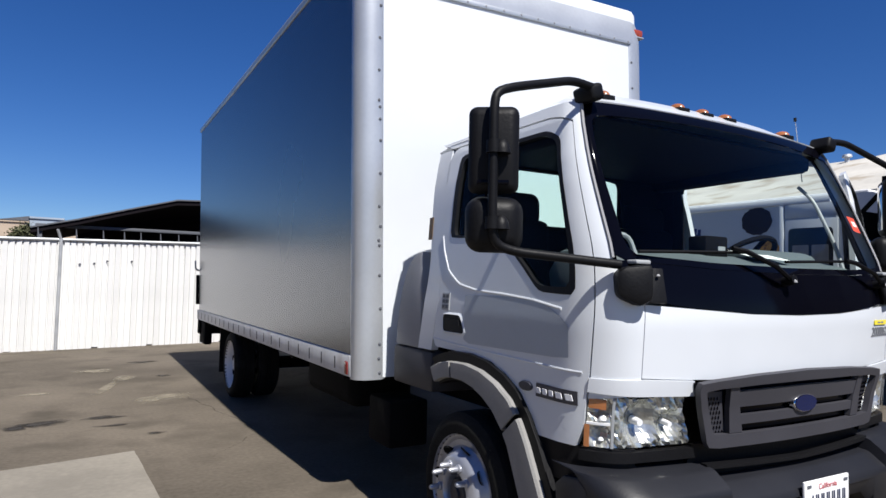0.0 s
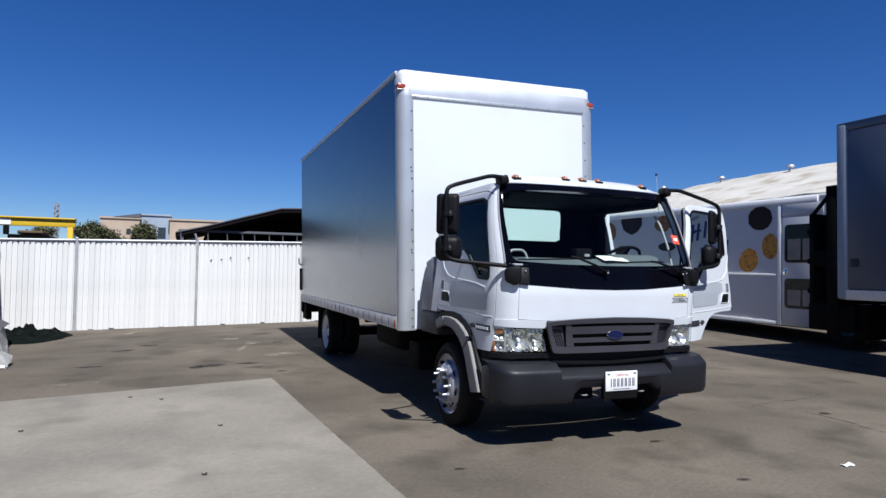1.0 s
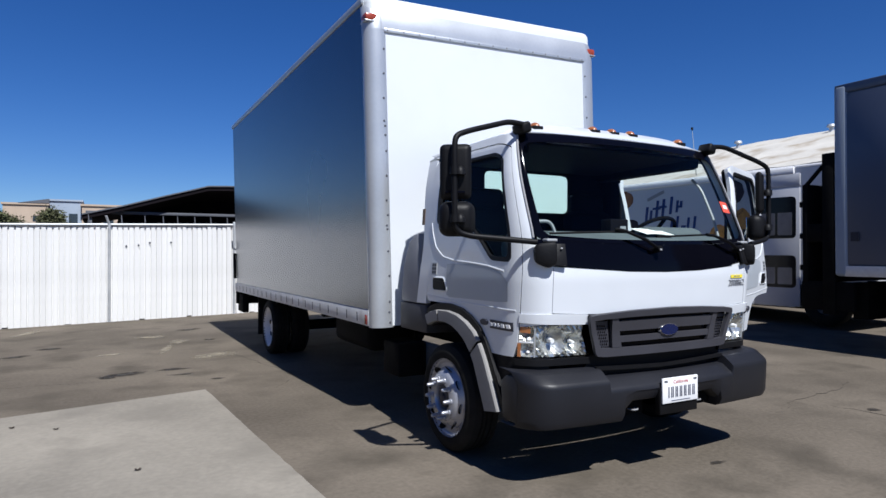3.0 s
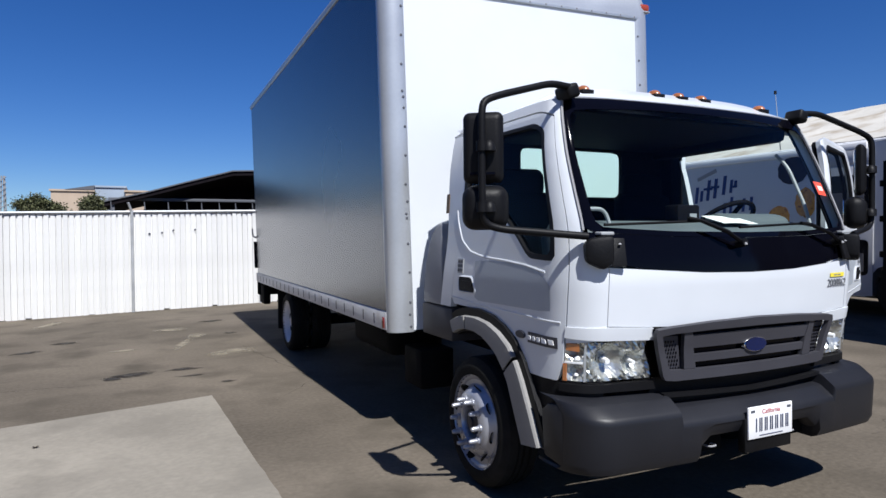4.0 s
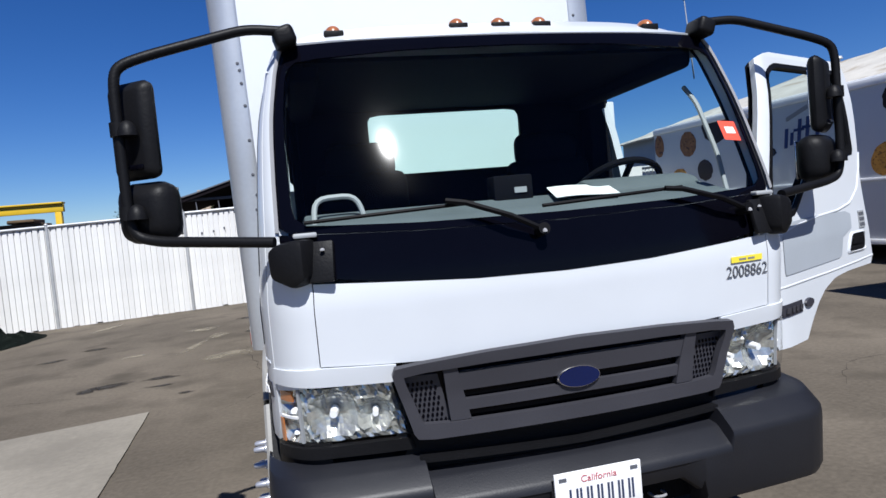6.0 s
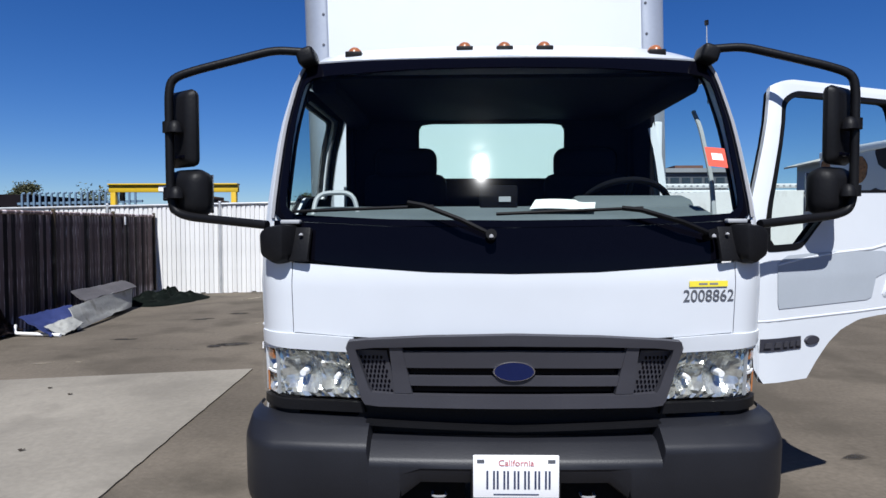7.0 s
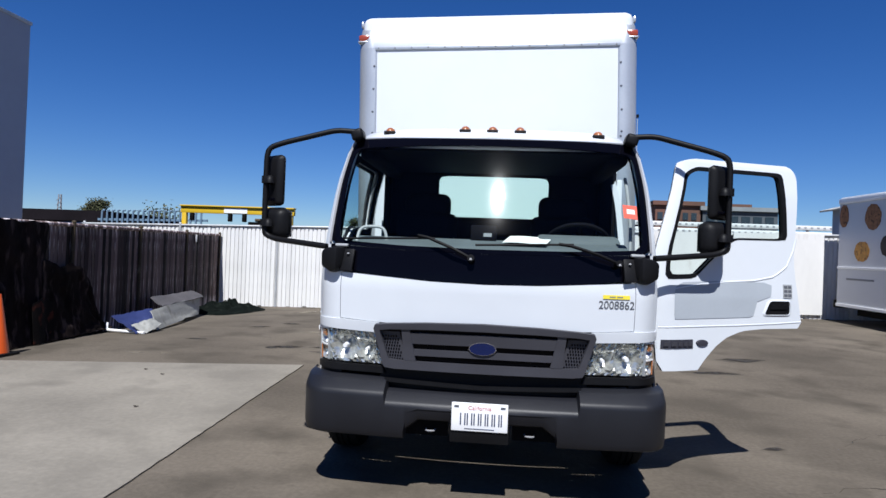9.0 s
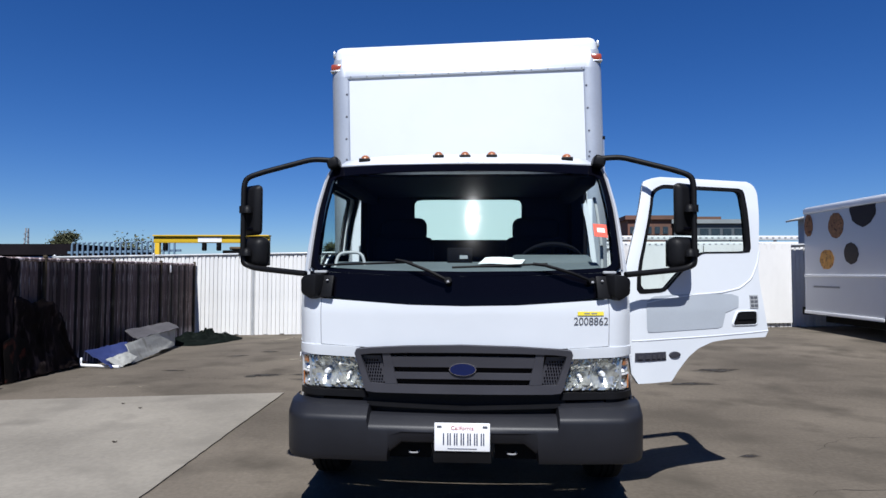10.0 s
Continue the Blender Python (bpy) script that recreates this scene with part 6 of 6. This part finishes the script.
build_shed()
far_block("tan_building", "low tan stucco building with shallow dark roof", -21.78, -13.57, 160, 190, 12.33, "tan", [(-16.36, 8.79, 0.874, 1.2236), (-14.96, 8.79, 0.6992, 1.0488)], lean=(-18.98, 13.72))
far_block("tan_building", "low tan building with blue-grey centre block", -13.39, -7.19, 162, 192, 13.46, "bluegrey", [(-9.72, 8.09, 1.748, 2.622)], "bluegrey")
far_block("tan_building", "wide tan stucco building in the distance", -7.1, 18.07, 160, 190, 12.41, "tan", [(-2.9, 7.05, 2.0976, 2.7968), (3.22, 7.05, 2.0976, 2.7968)])
far_block("brick_building", "red-brown brick building beyond the fence", 14.8, 19.1, 60, 75, 7.0, "brick", [(15.0 + 0.8 * k, 5.6, 0.5, 0.7) for k in range(5)], "brick")
far_block("grey_block", "grey concrete building beyond the fence", 19.3, 26.3, 60, 78, 6.6, "slate", [(19.6 + 1.1 * k, 5.2, 0.8, 0.9) for k in range(6)], "greycon")
far_block("parapet_building", "brick building top with dark parapet", 22.0, 24.2, 62, 70, 7.05, "brick")

# white rails and stored frames behind the fence
rails = thing("yard_rails", "white horizontal storage rails behind the fence", "railing", kind="structure")
for z0, z1 in ((2.42, 2.64), (2.74, 2.98), (3.06, 3.26)):
    beam = part("rail", box(5.5, 22.0, 26.0, 26.25, z0, z1, 0.03), "slat", rails)
    for k in range(44):
        x = 5.7 + 0.27 * k + (0.12 if z0 > 3 else 0.0)
        part("slot", box(x, x + 0.10, 25.99, 26.02, (z0 + z1) / 2 - 0.035, (z0 + z1) / 2 + 0.035), "greycon", beam)
for k in range(9):
    part("rail_post", box(5.6 + 2 * k, 5.7 + 2 * k, 26.25, 26.35, 0, 3.26), "slat", rails)

# dark sloping canopy close behind the white fence
canopy = thing("shade_canopy", "dark sloping canopy roof behind the white fence", "canopy", kind="structure")
slope = [(-3.46, 2.17), (-2.74, 2.355), (-1.90, 2.605), (-1.03, 2.855), (-0.62, 2.875), (1.9, 2.875)]
b = bmesh.new()
prism(b, slope + [(x, z - 0.10) for x, z in slope[::-1]], 12.06, 15.6, "y")
part("roof", b, "canopycloth", canopy)
b = bmesh.new()
prism(b, [(x, z + 0.012) for x, z in slope] + [(x, z - 0.015) for x, z in slope[::-1]], 12.03, 12.06, "y")
part("roof_edge", b, "slate", canopy)
part("back_screen", prism(bmesh.new(), [(-3.3, 0.0), (1.9, 0.0)] + [(x, z - 0.1) for x, z in slope[:0:-1]], 15.2, 15.3, "y"), "canopycloth", canopy)
part("side_beam", box(-3.4, 1.9, 12.25, 12.32, 2.20, 2.26, 0.01), "slate", canopy)
for x in (-3.36, -0.1, 1.8):
    part("post", box(x, x + 0.08, 12.10, 12.18, 0.0, 2.2, 0.01), "slate", canopy)
for x in (-3.33, -2.73, -2.29, -1.935, -1.65, -1.30, -0.97, -0.62):
    part("stanchion", cyl(bmesh.new(), (x, 12.04, 1.95), (x - 0.015, 12.04, 2.17), 0.018, 0.008, 8), "slate", canopy)


# yellow gantry behind the fence
gan = thing("gantry_frame", "yellow steel gantry frame with white label", "gantry")
GANY = 13.86
part("beam", box(-9.12, -5.78, GANY, GANY + 0.12, 2.29, 2.475, 0.01), "craneyellow", gan)
part("beam_flange", box(-9.12, -5.78, GANY - 0.06, GANY + 0.18, 2.475, 2.51, 0.005), "craneyellow", gan)
for x in (-9.08, -5.96):
    part("leg", box(x, x + 0.13, GANY, GANY + 0.13, 0, 2.29, 0.01), "craneyellow", gan)
part("label_plate", box(-7.82, -7.14, GANY - 0.015, GANY - 0.002, 2.31, 2.45), "plate", gan)
for x in (-8.85, -7.72, -7.30):
    part("hanger", box(x, x + 0.11, GANY, GANY + 0.12, 2.07, 2.29, 0.02), "chassis", gan)

stack = thing("timber_stack", "brown weathered timbers stacked behind the fence", "timber")
for x0, x1, z0, z1 in ((-7.3, -6.42, 0.0, 1.2), (-7.25, -6.5, 1.21, 1.9), (-7.3, -6.41, 1.91, 2.10), (-7.1, -6.55, 2.11, 2.20)):
    part("timber", box(x0, x1, 14.3, 15.0, z0, z1, 0.02), "crate", stack)

# blue storage ribs
ribs = thing("pipe_rack", "faded blue steel rack of upright ribs", "rack", kind="structure")
for k in range(20):
    x = -14.6 + 0.20 * k
    top = 2.52 + 0.02 * (x + 14.3)
    pts = [(x, 18.5, 0.0), (x, 18.5, top - 0.08), (x + 0.02, 18.5, top), (x + 0.09, 18.52, top + 0.005)]
    part("rib", tube(bmesh.new(), rounded(pts, 0.04), 0.036, 6), "bluerack", ribs)
b = bmesh.new()
prism(b, [(-14.8, 2.14), (-10.6, 2.22), (-10.6, 2.30), (-14.8, 2.22)], 18.55, 18.62, "y")
part("rack_beam", b, "bluerack", ribs)
far_block("dark_shed", "low dark blue-grey shed behind the fence", -21.0, -14.9, 19, 24, 2.1, "canopycloth")

# lattice mast
def lattice_mast(mx, my, h, k=1.0):
    mast = thing("lattice_mast", "thin grey lattice mast in the distance", "mast", group="masts beyond the fence")
    for dx, dy in ((-0.3, -0.3), (0.3, -0.3), (0, 0.3)):
        part("mast_leg", cyl(bmesh.new(), (mx + dx * k, my + dy * k, 0), (mx + dx * 0.4 * k, my + dy * 0.4 * k, h), 0.06 * k, n=6), "greycon", mast)
    for i in range(int(h * 2 / k) - 2):
        z = k * (1 + i * 0.5)
        part("mast_brace", cyl(bmesh.new(), (mx - 0.28 * k, my - 0.28 * k, z), (mx + 0.28 * k, my - 0.28 * k, z + 0.45 * k), 0.035 * k, n=5), "greycon", mast)


lattice_mast(-47.2, 60, 6.2)
lattice_mast(-33.8, 180, 17.0, 2.6)


# ---- trees ----
def tree(name, label, x, y, h, r, seed, trunk=0.12, leaves=4200):
    rnd = random.Random(seed)
    t = thing(name, label, "tree", at=pose(x, y, 0), group="trees beyond the fence")
    b = bmesh.new()
    cyl(b, (0, 0, 0), (0.1, 0, h * 0.66), trunk, trunk * 0.6, 8)
    tips = []
    for k in range(9):
        a, e = rnd.uniform(0, 6.28), rnd.uniform(0.35, 1.2)
        s0 = Vector((0.05, 0, h * rnd.uniform(0.48, 0.68)))
        tip = s0 + Vector((math.cos(a) * math.cos(e), math.sin(a) * math.cos(e), math.sin(e))) * r * rnd.uniform(0.6, 1.0)
        cyl(b, s0, tip, trunk * 0.4, trunk * 0.12, 6)
        tips.append(tip)
    part("trunk", b, "bark", t)
    b = bmesh.new()
    for k in range(leaves):
        c = rnd.choice(tips) + Vector((rnd.gauss(0, 1), rnd.gauss(0, 1), rnd.gauss(0, 0.8))) * r * 0.30
        s = r * rnd.uniform(0.065, 0.12)
        q = Matrix.Rotation(rnd.uniform(0, 6.28), 3, Vector((rnd.gauss(0, 1), rnd.gauss(0, 1), rnd.gauss(0, 1))).normalized())
        vs = [b.verts.new(c + q @ Vector(p) * s) for p in ((-1, 0, 0), (0, -0.6, 0.15), (1, 0, 0), (0, 0.6, 0.15))]
        b.faces.new(vs)
    part("crown", b, "foliage", t, smooth=0)


tree("street_tree", "small dusty tree beside the tan building", -15.0, 60, 6.1, 0.9, 7)
tree("street_tree", "dusty green-brown tree before tan building", -11.4, 60, 6.1, 1.05, 1, 0.12, 7000)
tree("street_tree", "low dusty tree before tan building", -10.1, 61, 5.6, 1.1, 2, 0.12, 7000)
tree("street_tree", "broad brownish tree before tan building", -6.75, 60, 6.0, 1.15, 3, 0.12, 7000)
tree("street_tree", "tall green tree beyond the fence", -43.4, 60, 7.0, 1.15, 4, 0.12, 5000)
tree("bare_tree", "sparse thin tree beyond the fence", -36.0, 60, 5.3, 1.8, 5, 0.10, 500)

# ---- stains, cracks and litter ----
for i, (x, y, rx, ry, tn) in enumerate(((-2.84, 5.22, 0.20, 0.15, 0.1), (-3.03, 5.12, 0.12, 0.11, 0.1), (-2.37, 5.28, 0.15, 0.10, 0.0), (-1.76, 9.35, 0.18, 0.16, 0.1), (-3.75, 8.0, 0.2, 0.10, 0.1), (-4.1, 7.4, 0.25, 0.08, 0.4), (-1.61, 7.78, 0.09, 0.09, 0.2), (-2.3, 4.9, 0.14, 0.05, 0.0),
                                        (-4.4, 5.6, 0.18, 0.07, 0.2), (-2.0, 4.45, 0.08, 0.05, 0.3), (0.26, -0.94, 0.05, 0.035, 0.1), (0.36, 0.02, 0.06, 0.035, 0.2), (2.2, 1.6, 0.10, 0.05, 0.4), (2.8, 4.8, 0.35, 0.12, 0.1), (3.5, 5.9, 0.4, 0.15, 0.2), (-1.43, -0.11, 0.04, 0.03, 0.0), (2.7, 0.3, 0.07, 0.05, 0.1), (-1.3, -0.9, 0.05, 0.03, 0.3))):
    blotch("oil_stain", "dark oil stain on the asphalt", "oil", x, y, rx, ry, tn, i + 1)
for i, (x, y, rx, ry, tn) in enumerate(((-1.72, 6.15, 0.26, 0.25, 0.0), (-1.92, 6.05, 0.16, 0.14, 0.1), (-2.30, 7.05, 0.60, 0.055, 1.28), (-2.08, 7.75, 0.36, 0.10, 1.2), (-2.36, 8.63, 0.22, 0.26, 0.1), (-4.25, 10.5, 0.12, 0.5, -0.4), (-3.0, 6.9, 0.2, 0.08, 0.2), (-4.46, 4.16, 0.13, 0.035, 0.3), (-4.13, 4.22, 0.06, 0.03, 0.1))):
    blotch("dried_stain", "pale dried spill on the asphalt", "palestain", x, y, rx, ry, tn, i + 21)
for i, (x, y) in enumerate(((-3.06, 0.29), (-3.4, 2.9), (-3.7, 3.1), (-2.9, 1.6), (-4.4, 1.9))):
    rnd = random.Random(i)
    b = bmesh.new()
    rows = [[(x + 0.022 * (f - 1) * (1 if g == 1 else 0.55), y + 0.012 * (g - 1) + rnd.uniform(-0.004, 0.004), 0.014 + 0.006 * abs(f - 1) + rnd.uniform(0, 0.004)) for f in range(3)] for g in range(3)]
    thick(grid(b, rows), 0.0015)
    tagged(part("fallen_leaf", b, "bark2"), "small brown leaf on the concrete slab", "leaf", group="fallen leaves on the slab")


def crack(pts, width, seed):
    """A thin wandering crack in the asphalt."""
    rnd = random.Random(seed)
    line = resample(pts, 26)
    rows = []
    for i, (x, y) in enumerate(line):
        x, y = x + rnd.uniform(-0.03, 0.03), y + rnd.uniform(-0.03, 0.03)
        w = width * rnd.uniform(0.4, 1.2) * (0.3 if i in (0, 26) else 1)
        rows.append([(x - w, y - w * 0.6, ground_z(x, y) + 0.003), (x + w, y + w * 0.6, ground_z(x, y) + 0.003)])
    tagged(part("asphalt_crack", grid(bmesh.new(), rows), "oil"), "thin dark crack in the asphalt", "crack", kind="structure")


crack([(1.6, 0.5), (2.45, 0.85), (3.3, 0.9), (4.2, 1.3)], 0.009, 1)
crack([(2.6, 1.6), (3.2, 2.2), (4.3, 2.35)], 0.008, 2)
crack([(2.4, 0.86), (2.6, 0.3), (2.5, -0.4), (2.9, -1.2)], 0.008, 3)
crack([(-1.9, 3.2), (-1.2, 4.2), (-1.6, 6.5)], 0.006, 4)
crack([(-6.0, 4.9), (-4.0, 5.0), (-2.2, 4.7)], 0.006, 5)
b = thick(grid(bmesh.new(), [[(1.19 + 0.12 * i / 4, -0.99 + 0.05 * j / 2 + 0.02 * i / 4, 0.006 + 0.006 * math.sin(i * 1.3 + j)) for i in range(5)] for j in range(3)]), 0.002)
tagged(part("paper_scrap", b, "paper"), "white paper scrap on the asphalt", "paper")
